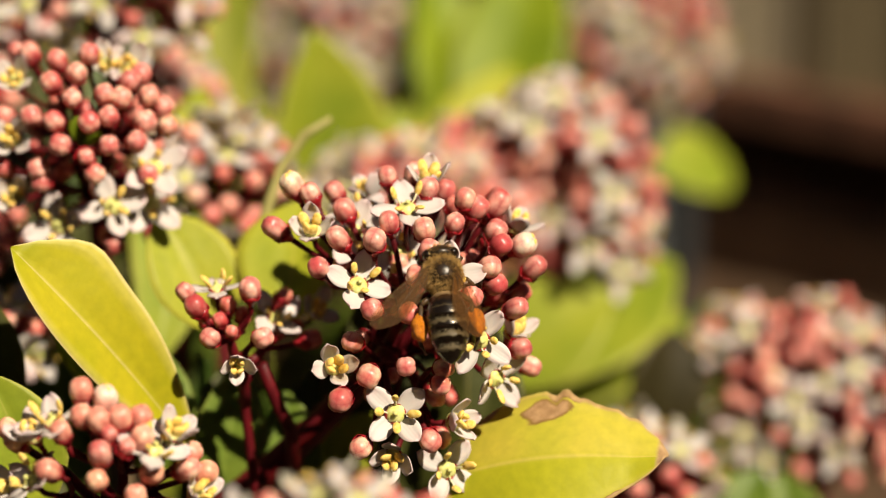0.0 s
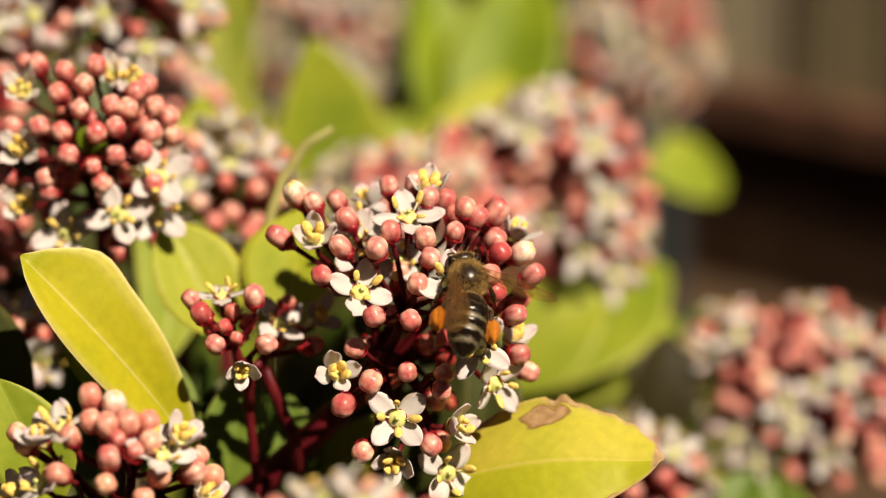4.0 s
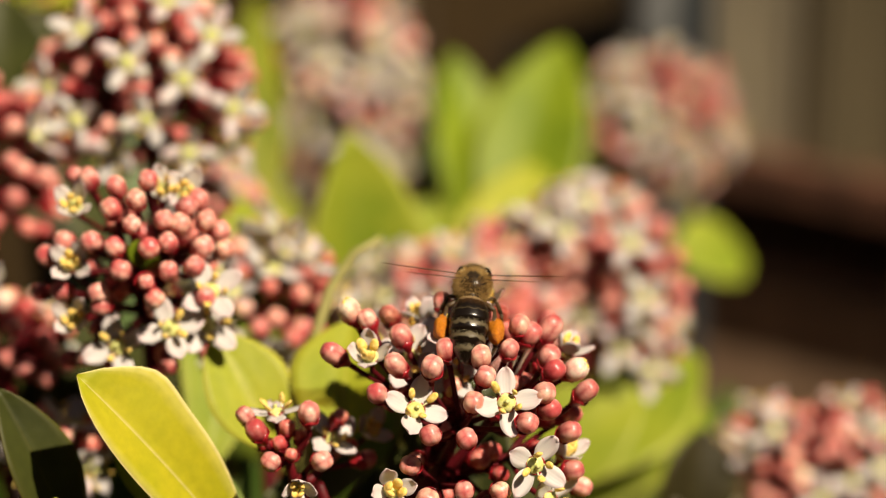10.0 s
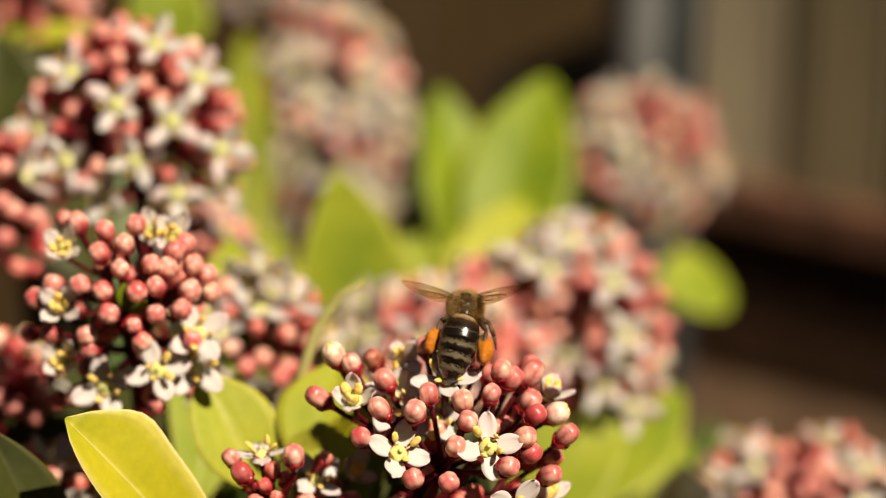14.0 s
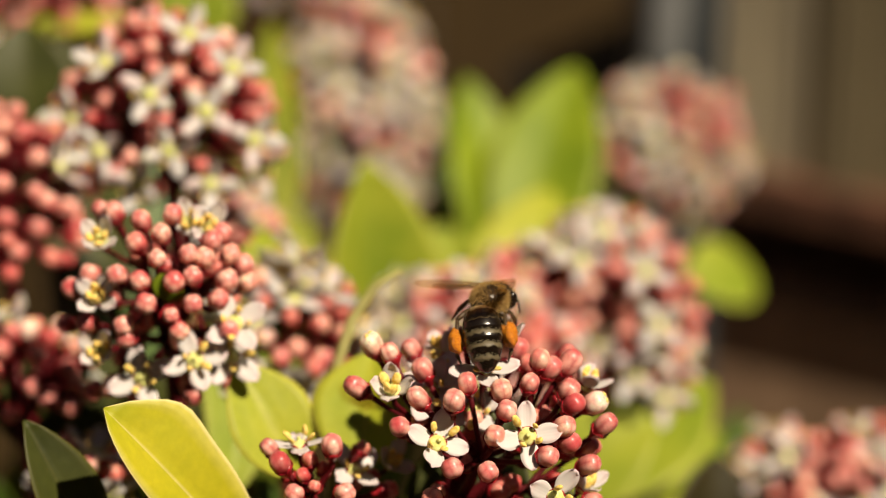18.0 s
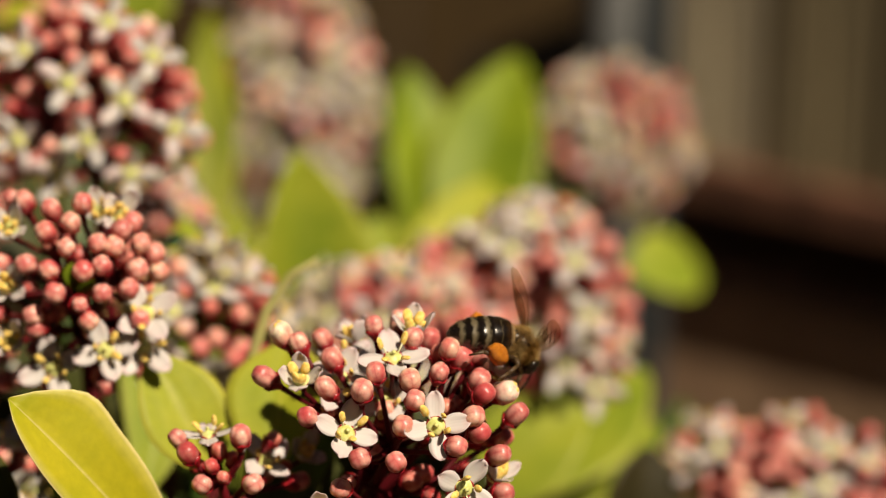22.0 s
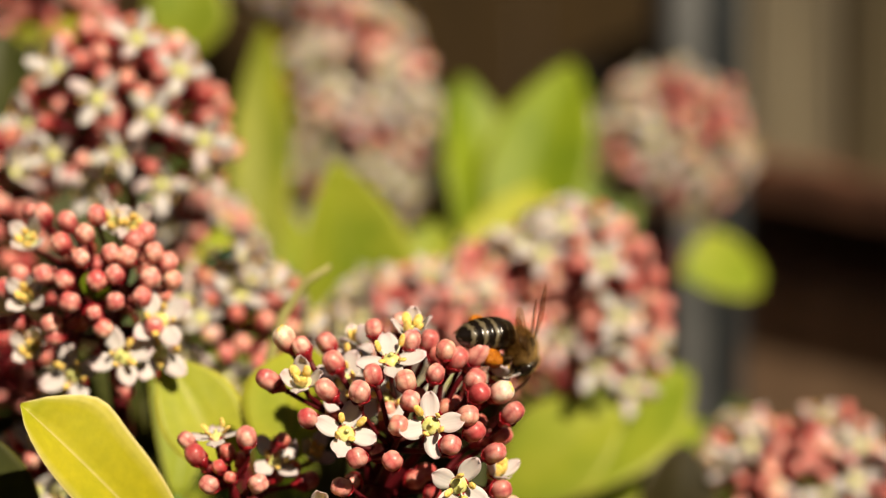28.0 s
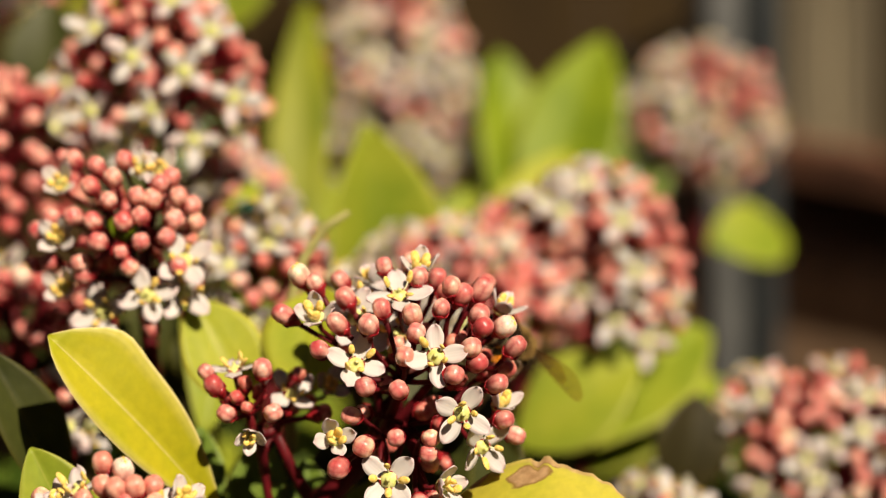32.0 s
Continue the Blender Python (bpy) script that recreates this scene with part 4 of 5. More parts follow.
RIGHT_SIDE = [("b", 8.8, 4.0, -1.9), ("b", 9.5, 2.2, -0.9), ("b", 6.9, 0.9, -3.7), ("b", 12.2, 1.2, 7.1), ("b", 1.2, 3.0, -3.1), ("b", 0.5, -0.8, -3.7), ("b", -3.4, -0.4, -3.8), ("l", -5.5, -3.9, -0.1), ("b", -3.7, -7.3, -3.3), ("b", 0.2, -6.3, -4.6)]
LOW = [("b", 2.7, -14.1, -2.2), ("b", -4.5, -14.8, -3.4), ("b", 12.2, -4.6, 2.9), ("b", -2.0, 13.7, 4.8), ("b", -6.6, -9.8, -3.8), ("l", 11.7, -0.3, 0.5), ("b", 3.8, -8.2, -2.9), ("b", 4.1, -6.5, -3.1), ("b", 13.3, -6.6, 6.3), ("b", 4.2, 12.2, 6.7)]
INNER = [("l", 0.8, 13.8, 9.0), ("b", 9.8, 11.5, 8.9), ("b", 3.7, -14.1, 4.4), ("b", -0.8, 4.2, 6.5), ("b", 1.0, 2.0, 5.8), ("s", -1.7, -0.4, 5.0), ("s", -4.8, -3.8, 5.8), ("b", 6.8, 4.8, 7.0), ("b", 3.2, -9.8, 5.3)]
for row in (TOP_LEFT, MIDDLE, RIGHT_SIDE, LOW, INNER):
    for kind, a, b, c in row:
        main.add(kind, spot(a, b, c))
OPEN = [  # kind, place, facing, first petal
    ("f", (-4.9, 2.2, -0.2), (0.25, 0.45, -0.85), 70), ("f", (-0.9, -11.3, -3.1), (0.0, 0.1, -1), 45), ("f", (4.8, 3.1, -3.1), (0.05, 0.2, -1), 98),
    ("f", (7.9, -3.6, -3.8), (0.3, -0.1, -0.9), 58), ("f", (0.2, 10.4, 1.2), (0.05, 0.75, -0.65), 20), ("f", (-5.3, 9.8, 7.7), (-0.1, 0.7, -0.6), 60),
    ("f", (9.8, -7.9, 2.5), (0.6, -0.3, -0.7), 30), ("f", (4.6, -17.5, 2.3), (0.3, 0.0, -0.9), 60),
]
CUPS = [
    ("h", (-7.5, -6.5, -0.7), (0.1, 0.2, -0.95), 195), ("h", (5.4, -12.3, 0.3), (0.75, 0.1, -0.6), 100), ("h", (2.3, 13.3, 4.6), (0.05, 0.85, -0.55), 0),
    ("h", (-1.2, -16.0, -0.8), (-0.2, -0.4, -0.85), 80), ("h", (11.6, -2.9, 6.4), (0.4, 0.6, -0.4), 30), ("h", (-10.0, 7.9, 2.6), (-0.1, 0.5, -0.85), 180),
    ("f", (-0.8, 5.5, 6.0), (0.1, 0.3, -0.95), 30), ("f", (-5.7, 7.7, 6.0), (-0.1, 0.3, -0.95), 70),
    ("h", (-4.0, 11.9, 12.0), (-0.3, 0.9, -0.2), 90), ("h", (11.8, 8.4, 7.9), (0.5, 0.8, -0.2), 60),
]
main.add("b", spot(2.4, 12.4, 2.4))
# inner buds, shaded by their deeper red colour
deep = random.Random(41)
for k in range(26):
    a, b = deep.uniform(-10, 12), deep.uniform(-13, 11)
    if (a / 13) ** 2 + (b / 14) ** 2 < 1:
        main.add("d", spot(a, b, deep.uniform(5.5, 9.5)))
for kind, at, fc, aim in OPEN + CUPS:
    main.add(kind, spot(*at), way(*fc), 1.0, aim)
main.stalks(10, 0.6, 1.9)
focus_bud = min((o for o in main.ob.children if o.name.startswith("bud")), key=lambda o: o.matrix_basis.translation.dot(AWAY))  # the foremost one
stem(FOOT, None, 3.0, 1.5)

# ---- small flower head beside it, lower-left one, left one ----
small = Head("small sparse flower head of dark pink buds in the shade", spot(-18.0, -6, 9), spot(-16, -26, 16), 7)
SMALL_BUDS = [("b", (-23.6, 1.2, 5.0), 0.9), ("b", (-22.3, -0.3, 2.5), 1.08), ("b", (-16.6, 1.5, 3.5), 1.0), ("b", (-20.7, -3.6, 1.5), 1.0), ("b", (-15.2, -3.6, 2.0), 0.98), ("d", (-19.8, -1.8, 4.0), 0.72), ("d", (-18.5, -3.0, 3.5), 0.75), ("d", (-19.1, -0.2, 6.0), 0.85), ("d", (-21.6, -1.8, 6.5), 0.8), ("d", (-17.6, -1.3, 7.0), 0.8), ("d", (-13.4, 0.7, 11.0), 0.95), ("d", (-10.5, -4.0, 11.0), 1.0), ("d", (-12.3, -2.6, 13.0), 0.9), ("d", (-14.3, -3.5, 12.0), 0.8)]
for kind, at, size in SMALL_BUDS:
    small.add(kind, spot(*at), None, size)
small.add("f", spot(-20.3, 1.8, 5.5), way(-0.1, 0.95, -0.3), 0.9, 10)
small.add("h", spot(-17.7, -6.4, 0.5), way(0.05, -0.35, -0.9), 0.8, 180)
small.add("f", spot(-14.1, -1.5, 11.0), way(0.3, 0.5, -0.7), 0.9, 120)
small.add("h", spot(-9.9, -1.0, 14.0), way(0.3, 0.4, -0.8), 0.9, 60)
small.stalks(4, 0.6, 0.65)
bm = bmesh.new()
tube(bm, [spot(-15.6, -6.6, 8.5), spot(-14.3, -10.5, 11), spot(-12.6, -14, 13), spot(-12.2, -20, 16)], [0.0006, 0.0007, 0.0008, 0.0009], 8)
part("side_stalk", bm, STALK, small.ob)

L_BUDS = [("b", -41.9, 27.4, 16.9), ("b", -38.6, 26.5, 14.2), ("b", -39.0, 23.9, 12.6), ("b", -36.2, 25.0, 12.3), ("b", -41.2, 20.3, 12.7), ("b", -38.5, 19.7, 10.9), ("b", -37.8, 17.1, 10.7), ("b", -33.1, 22.7, 11.3), ("b", -31.3, 22.3, 12.0), ("b", -32.5, 20.2, 10.6), ("b", -32.5, 17.1, 10.7), ("b", -29.7, 17.5, 12.5), ("b", -28.5, 22.6, 14.5), ("b", -29.5, 25.0, 15.0), ("b", -28.9, 19.7, 13.3), ("b", -26.6, 19.4, 16.2), ("b", -40.4, 14.6, 13.0), ("b", -40.2, 13.1, 13.7), ("b", -34.1, 14.0, 11.5), ("l", -42.6, 7.3, 21.0), ("b", -33.0, 6.4, 20.2), ("b", -44.5, 20.4, 15.8), ("b", -28.7, 14.1, 15.0), ("s", -35.0, 15.8, 10.5), ("b", -43.6, 27.8, 18.7), ("b", -44.9, 14.7, 17.2), ("b", -46.7, 18.6, 18.4), ("b", -47.7, 14.5, 20.7), ("b", -36.6, 22.2, 11.4), ("b", -35.0, 27.2, 13.6), ("b", -30.6, 24.2, 13.2), ("b", -27.2, 21.4, 16.0), ("b", -34.6, 19.6, 10.6)]
L_FLOWERS = [("h", -43.6, 24.5, 16.4), ("h", -43.7, 17.8, 15.0), ("h", -43.7, 11.6, 17.8), ("f", -38.7, 8.4, 17.3), ("f", -32.5, 10.6, 14.9), ("h", -33.4, 26.4, 17.5), ("f", -28.0, 14.8, 15.5), ("f", -28.5, 11.0, 17.9), ("h", -31.1, 26.0, 17.0)]
K_BUDS = [("b", -32.5, -8.7, -13.9), ("o", -30.0, -9.3, -14.8), ("b", -32.2, -11.1, -15.7), ("b", -30.5, -11.5, -16.4), ("b", -28.4, -11.3, -16.2), ("b", -26.5, -11.2, -15.5), ("b", -34.4, -12.6, -15.5), ("l", -30.3, -14.8, -17.0), ("b", -35.7, -16.6, -14.7), ("b", -30.6, -17.4, -16.9), ("b", -26.2, -13.2, -16.2), ("b", -25.3, -16.7, -15.7), ("l", -22.0, -16.5, -12.8), ("b", -20.3, -17.0, -10.7), ("b", -40.4, -12.7, -10.4), ("b", -39.6, -13.8, -11.2), ("b", -26.8, -18.9, -16.5), ("b", -21.6, -14.9, -12.3), ("s", -27.7, -14.1, -16.7), ("s", -29.4, -12.8, -17.0), ("b", -29.1, -20.7, -17.0), ("b", -33.8, -21.2, -15.8), ("b", -23.4, -20.6, -14.2)]
K_FLOWERS = [("f", -35.4, -11.5, -14.3), ("h", -37.5, -13.0, -13.3), ("h", -23.1, -12.9, -13.9), ("h", -40.6, -19.1, -10.1), ("f", -25.0, -14.2, -15.5), ("h", -20.9, -19.1, -11.5), ("f", -37.9, -17.7, -12.9)]
HL_FLOWERS = [("f", -40.1, 42.3, 45.5), ("f", -33.1, 40.2, 45.9), ("f", -46.9, 35.4, 50.7), ("f", -37.7, 35.3, 46.6), ("f", -41.9, 31.2, 50.7), ("f", -32.7, 31.2, 51.0), ("f", -46.2, 46.7, 50.1), ("f", -35.5, 50.3, 49.4), ("f", -50.7, 39.7, 53.0), ("h", -29.8, 46.0, 49.2), ("h", -27.1, 36.9, 51.4)]
M_FLOWERS = [("f", 15.6, 21.8, 77.3), ("f", 24.2, 20.3, 75.2), ("f", 25.8, 13.1, 74.9), ("f", 22.9, 6.3, 76.3), ("f", 26.2, 10.1, 75.9), ("h", 12.8, 23.7, 81.6), ("h", 18.8, 26.0, 79.0), ("f", 27.4, 3.0, 81.2)]
R_FLOWERS = [("f", 43.4, -4.6, 77.0), ("f", 53.7, -11.0, 75.0), ("f", 43.0, -18.0, 77.0), ("f", 45.9, -21.5, 76.0), ("h", 56.0, -4.2, 79.0), ("f", 55.2, -20.0, 75.0), ("f", 61.0, -13.0, 78.0), ("f", 57.5, -9.5, 75.5), ("f", 49.5, -13.5, 75.0), ("f", 51.0, -16.5, 75.0), ("f", 40.5, -7.0, 79.0), ("f", 64.0, -7.0, 80.0)]
left_head = Head("coral flower buds with white flowers at the lower edge", spot(-36.5, 15, 32), spot(-34, -14, 34), 11)
for kind, a, b, c in L_BUDS:
    left_head.add(kind, spot(a, b, c))
for kind, a, b, c in L_FLOWERS:
    left_head.add(kind, spot(a, b, c), (0.35 * (spot(a, b, c) - left_head.core).normalized() - AWAY + 0.35 * UP).normalized(), 1.0, 45 + 30 * math.sin(a))
rng = left_head.rng
for k in range(26):
    q = (rng.uniform(-45, -28), rng.uniform(6, 24), rng.uniform(20, 27))
    left_head.add("d", spot(*q))
left_head.stalks(9, 0.6, 1.4)
low_head = Head("flower head with pale coral buds on dark red stalks", spot(-30, -21, -5), spot(-28, -42, 2), 12)
for kind, a, b, c in K_BUDS:
    low_head.add("p" if kind == "b" else kind, spot(a, b, c))
for kind, a, b, c in K_FLOWERS:
    low_head.add(kind, spot(a, b, c), ((spot(a, b, c) - low_head.core).normalized() + 0.4 * UP).normalized())
low_head.stalks(7, 0.6, 1.4)
dome("soft pink flower head close to the lens", (-5.5, -22.2, -45.0), (12, 8, 6), 40, 0.12, 13, spot(-7, -46, -30))

# ---- flower heads behind ----
dome("large rounded flower head of coral buds and white flowers", (-39, 37, 62), (13.5, 13, 16), 150, 0.05, 21, spot(-36, 5, 70), placed=HL_FLOWERS)
dome("flower head of pink buds and white flowers", (-60.5, 26, 58), (12, 12, 15), 84, 0.10, 22, spot(-52, -5, 60))
dome("red flower head low beside the leaves", (-56, 6, 46), (9, 8, 9), 44, 0.12, 31, spot(-52, -25, 48))
dome("small flower head in the shade of the leaves", (-46.5, -5, 32), (5, 5, 5), 14, 0.4, 32, spot(-46, -28, 34))
dome("pale pink flower head half hidden behind the leaves", (-23.5, 9, 53), (10.5, 9, 13), 90, 0.46, 23, spot(-22, -20, 52))
dome("tall pale pink flower head far back", (-15.3, 40, 146), (12.4, 11, 22.5), 230, 0.6, 24, spot(-14, 5, 150), size=0.92, rough=0.07, spread=-0.55)
dome("round pale pink flower head far back", (34.8, 38.8, 162), (12.0, 12, 11.6), 150, 0.46, 25, spot(34, 5, 165), size=0.9, rough=0.09, spread=-0.8)
dome("large flower head crowded with coral buds and white flowers", (19.5, 9.5, 92), (13, 12, 18.5), 180, 0.1, 26, spot(16, -25, 95), rough=0.05, placed=M_FLOWERS)
dome("coral and white flower head between two others", (9, 9.5, 89), (11, 10, 14.5), 130, 0.2, 35, spot(8, -25, 92), rough=0.06)
dome("coral flower head half hidden behind the nearer one", (-1, 9, 78), (13.5, 11, 10.5), 115, 0.28, 27, spot(0, -25, 85), rough=0.06)
dome("coral flower head with white flowers low at the side", (55.6, -17.4, 86), (14.0, 12, 17), 165, 0.05, 28, spot(50, -50, 90), size=0.88, rough=0.07, placed=R_FLOWERS)
dome("small pink flower head low at the side", (43.5, -11, 88), (7.5, 8, 9), 36, 0.3, 29, spot(44, -40, 90))
dome("pale flower head low behind the spotted leaf", (29, -25, 62), (9, 8, 9), 36, 0.4, 30, spot(28, -50, 62))
for q in ((-34, -14, 34), (-28, -42, 2), (-7, -46, -30), (-36, 5, 70), (-52, -5, 60), (-22, -20, 52), (-14, 5, 150), (34, 5, 165), (16, -25, 95), (0, -25, 85), (50, -50, 90), (44, -40, 90), (28, -50, 62), (-16, -26, 16), (-52, -25, 48), (-46, -28, 34)):
    stem(spot(*q))

dome("pale flower head between the taller ones and the leaves", (-32.5, 22.5, 84), (7.5, 8, 10), 64, 0.28, 33, spot(-30, -12, 80), size=0.95, rough=0.05)
dome("pale flower head far behind the large one", (-30.0, 69.7, 180.0), (10, 9, 9), 70, 0.5, 36, spot(-34, 25, 185))
stem(spot(-34, 25, 185))
dome("dark red flower head high behind the others", (-62, 58, 110), (12, 11, 12), 80, 0.25, 34, spot(-58, 20, 110))
stem(spot(-30, -12, 80))
stem(spot(-58, 20, 110))
leaf(shrub, spot(-26, -2, 66), spot(-30, 20, 66), 9 * MM, way(0.2, 0.5, -1), MD, 0.2, 0.05, seed=401)
leaf(shrub, spot(-50, 10, 100), spot(-56, 44, 120), 15 * MM, way(0.2, 0.3, -1), DK, 0.2, 0.05, seed=402)

leaf(shrub, spot(-60.0, 36.3, 88.0), spot(-60.4, 54.2, 88.0), 15 * MM, way(0.1, 0.2, -1), DK, 0.2, 0.05, seed=403)
leaf(shrub, spot(-55.5, 36.4, 90.0), spot(-54.8, 52.0, 90.0), 14 * MM, way(0.1, 0.2, -1), DK, 0.2, 0.05, seed=404)
leaf(shrub, spot(-68.8, 52.6, 102.0), spot(-41.6, 54.4, 102.0), 5 * MM, way(0.1, 0.8, -0.6), MD, 0.15, 0.06, seed=405)
leaf(shrub, spot(-40.6, 51.6, 125.0), spot(-37.3, 66.8, 125.0), 13 * MM, way(0.1, 0.4, -1), LM, 0.2, 0.05, seed=406)
leaf(shrub, spot(-36.3, 17.2, 16.0), spot(-34.7, 20.6, 15.0), 4.2 * MM, way(0.1, 0.4, -1), LEAF_BACK, 0.2, 0.05, seed=407)

leaf(shrub, spot(8.7, -11.7, 80.0), spot(26.1, 0.3, 80.0), 15 * MM, way(0.1, 0.55, -1), LM, 0.12, 0.05, seed=414)
# filler leaves behind the left head, coloured dark as shade
leaf(shrub, spot(-37.5, -4.9, 48.0), spot(-34.9, 11.3, 46.0), 15 * MM, way(0.1, 0.1, -1), DK, 0.2, 0.05, seed=410)
leaf(shrub, spot(-45.3, -5.0, 50.0), spot(-44.1, 11.3, 48.0), 15 * MM, way(0.1, 0.1, -1), DK, 0.2, 0.05, seed=411)
leaf(shrub, spot(-28.4, -3.3, 46.0), spot(-30.5, 8.4, 46.0), 12 * MM, way(0.1, 0.1, -1), DK, 0.2, 0.05, seed=412)
leaf(shrub, spot(-54.0, -3.7, 52.0), spot(-52.7, 14.2, 50.0), 15 * MM, way(0.1, 0.1, -1), DK, 0.2, 0.05, seed=413)

# ---- dry grass stem behind ----
grass = thing("grass_stem", "thin pale bent grass stem behind the flowers", "grass", (0, 0, 0))
bm = bmesh.new()
tube(bm, [spot(-17, -10, 30), spot(-16.6, 9, 27), spot(-14.6, 15, 27), spot(-11.8, 19, 27), spot(-8.8, 20.8, 27)], [0.0008, 0.0007, 0.00065, 0.0006, 0.0004], 7)
part("blade", bm, BLADE, grass)


# ---- the bee; base at the waist, +y to the head, +z its back ----
def egg(bm, centre, radii, seg=18):
    bmesh.ops.create_uvsphere(bm, u_segments=seg, v_segments=seg * 2 // 3, radius=1.0, matrix=Matrix.Translation(Vector(centre) * MM) @ Matrix.Diagonal((radii[0] * MM, radii[1] * MM, radii[2] * MM, 1)))


def fur(bm, centre, radii, count, length, rng, keep):
    """Short hairs, thin blades standing on an egg shape."""
    for _ in range(count):
        d = Vector((rng.gauss(0, 1), rng.gauss(0, 1), rng.gauss(0, 1))).normalized()
        if not keep(d):
            continue
        p = Vector((centre[0] + d.x * radii[0], centre[1] + d.y * radii[1], centre[2] + d.z * radii[2])) * MM
        o = (d + 0.5 * Vector((rng.uniform(-1, 1), rng.uniform(-1, 1), rng.uniform(-1, 1)))).normalized()
        s = o.cross(Vector((rng.uniform(-1, 1), rng.uniform(-1, 1), rng.uniform(-1, 1)))).normalized() * 0.022 * MM
        q = p + o * length * rng.uniform(0.6, 1.1) * MM
        bm.faces.new([bm.verts.new(v) for v in (p - s, p + s, q)])


bee = thing("honey_bee", "honey bee with banded abdomen and orange pollen loads", "bee", (0, 0, 0))
brng = random.Random(3)
bm = bmesh.new()
egg(bm, (0, 1.9, 0.1), (1.8, 1.95, 1.65))
egg(bm, (0, 0.3, -0.1), (1.0, 0.8, 0.9), 10)
thorax = part("thorax", bm, BEE_DARK, bee, "dark thorax under tawny fur")
bm = bmesh.new()
fur(bm, (0, 1.9, 0.1), (1.76, 1.9, 1.6), 9500, 0.72, brng, lambda d: not (d.z > 0.94 and abs(d.y) < 0.3) and (d.z < 0.55 or d.y < -0.5 or brng.random() < 0.5))
part("fur", bm, BEE_FUR, thorax, "tawny fur", None, False)
bm = bmesh.new()
egg(bm, (0, 4.3, -0.5), (1.75, 1.0, 1.55))
head = part("bee_head", bm, BEE_DARK, bee)
bm = bmesh.new()
fur(bm, (0, 4.3, -0.5), (1.7, 0.95, 1.5), 1200, 0.5, brng, lambda d: abs(d.x) < 0.7)
part("head_fur", bm, BEE_FUR, head, "", None, False)
for s in (-1, 1):
    bm = bmesh.new()
    egg(bm, (s * 1.35, 4.25, -0.35), (0.62, 0.72, 1.1), 14)
    part("eye", bm, BEE_EYE, head, "glossy dark compound eye")
    bm = bmesh.new()
    tube(bm, [Vector((s * 0.35, 5.1, -0.4)) * MM, Vector((s * 0.8, 5.6, -0.5)) * MM, Vector((s * 1.2, 6.1, -1.6)) * MM, Vector((s * 1.5, 6.4, -3.1)) * MM], [0.11 * MM, 0.10 * MM, 0.13 * MM, 0.11 * MM], 6)
    part("antenna", bm, BEE_DARK, head)
# abdomen: overlapping rings turned about the body's line
bm = bmesh.new()
prof = [(0.35, 0.1), (1.1, -0.15), (1.75, -0.7), (2.05, -1.6), (2.12, -1.75), (2.18, -2.6), (2.22, -2.95), (2.12, -3.0), (2.15, -3.9), (2.14, -4.25), (2.02, -4.3), (1.98, -5.1), (1.86, -5.5), (1.76, -5.55), (1.55, -6.3), (1.38, -6.6), (1.28, -6.65), (0.9, -7.2), (0.35, -7.6), (0.08, -7.7)]
seg = 24
rings = []
for r, yy in prof:
    droop = -0.05 * (yy / 3.0) ** 2
    rings.append([bm.verts.new(Vector((r * math.cos(k * math.tau / seg), yy, r * 0.86 * math.sin(k * math.tau / seg) + droop)) * MM) for k in range(seg)])
for r, s2 in zip(rings, rings[1:]):
    for k in range(seg):
        bm.faces.new((r[k], r[(k + 1) % seg], s2[(k + 1) % seg], s2[k]))
bm.faces.new(rings[0])
bm.faces.new(rings[-1][::-1])
abdomen = part("abdomen", bm, BEE_RINGS, bee, "glossy black abdomen with pale felt bands")
bm = bmesh.new()
for yy, rr in ((-3.25, 2.14), (-4.62, 1.99), (-6.05, 1.60)):
    for _ in range(420):
        a = brng.uniform(0, math.tau)
        y0 = yy + brng.uniform(-0.30, 0.22)
        r0 = rr + 0.28 * (y0 - yy)
        p = Vector((r0 * math.cos(a), y0, r0 * 0.86 * math.sin(a) - 0.05 * (y0 / 3) ** 2)) * MM
        o = Vector((math.cos(a) * 0.45, -0.9, math.sin(a) * 0.45)).normalized()
        sd = Vector((-math.sin(a), 0, math.cos(a))) * 0.018 * MM
        bm.faces.new([bm.verts.new(v) for v in (p - sd, p + sd, p + o * 0.25 * MM)])
part("felt", bm, BEE_FELT, abdomen, "pale hair bands", None, False)
# legs: three pairs, the hind pair with pollen loads
HIND_LEGS = []
LEG_LINES = {
    "front": ((0.8, 3.0, -1.2), (1.9, 3.9, -1.7), (2.2, 4.7, -3.1), (2.0, 5.4, -4.1)),
    "middle": ((1.1, 1.8, -1.3), (2.6, 1.7, -1.5), (3.3, 1.2, -3.0), (3.6, 0.8, -4.4)),
    "hind": ((1.1, 0.4, -1.2), (2.6, -1.0, -0.5), (3.0, -4.8, -1.8), (2.5, -5.6, -3.2)),
}
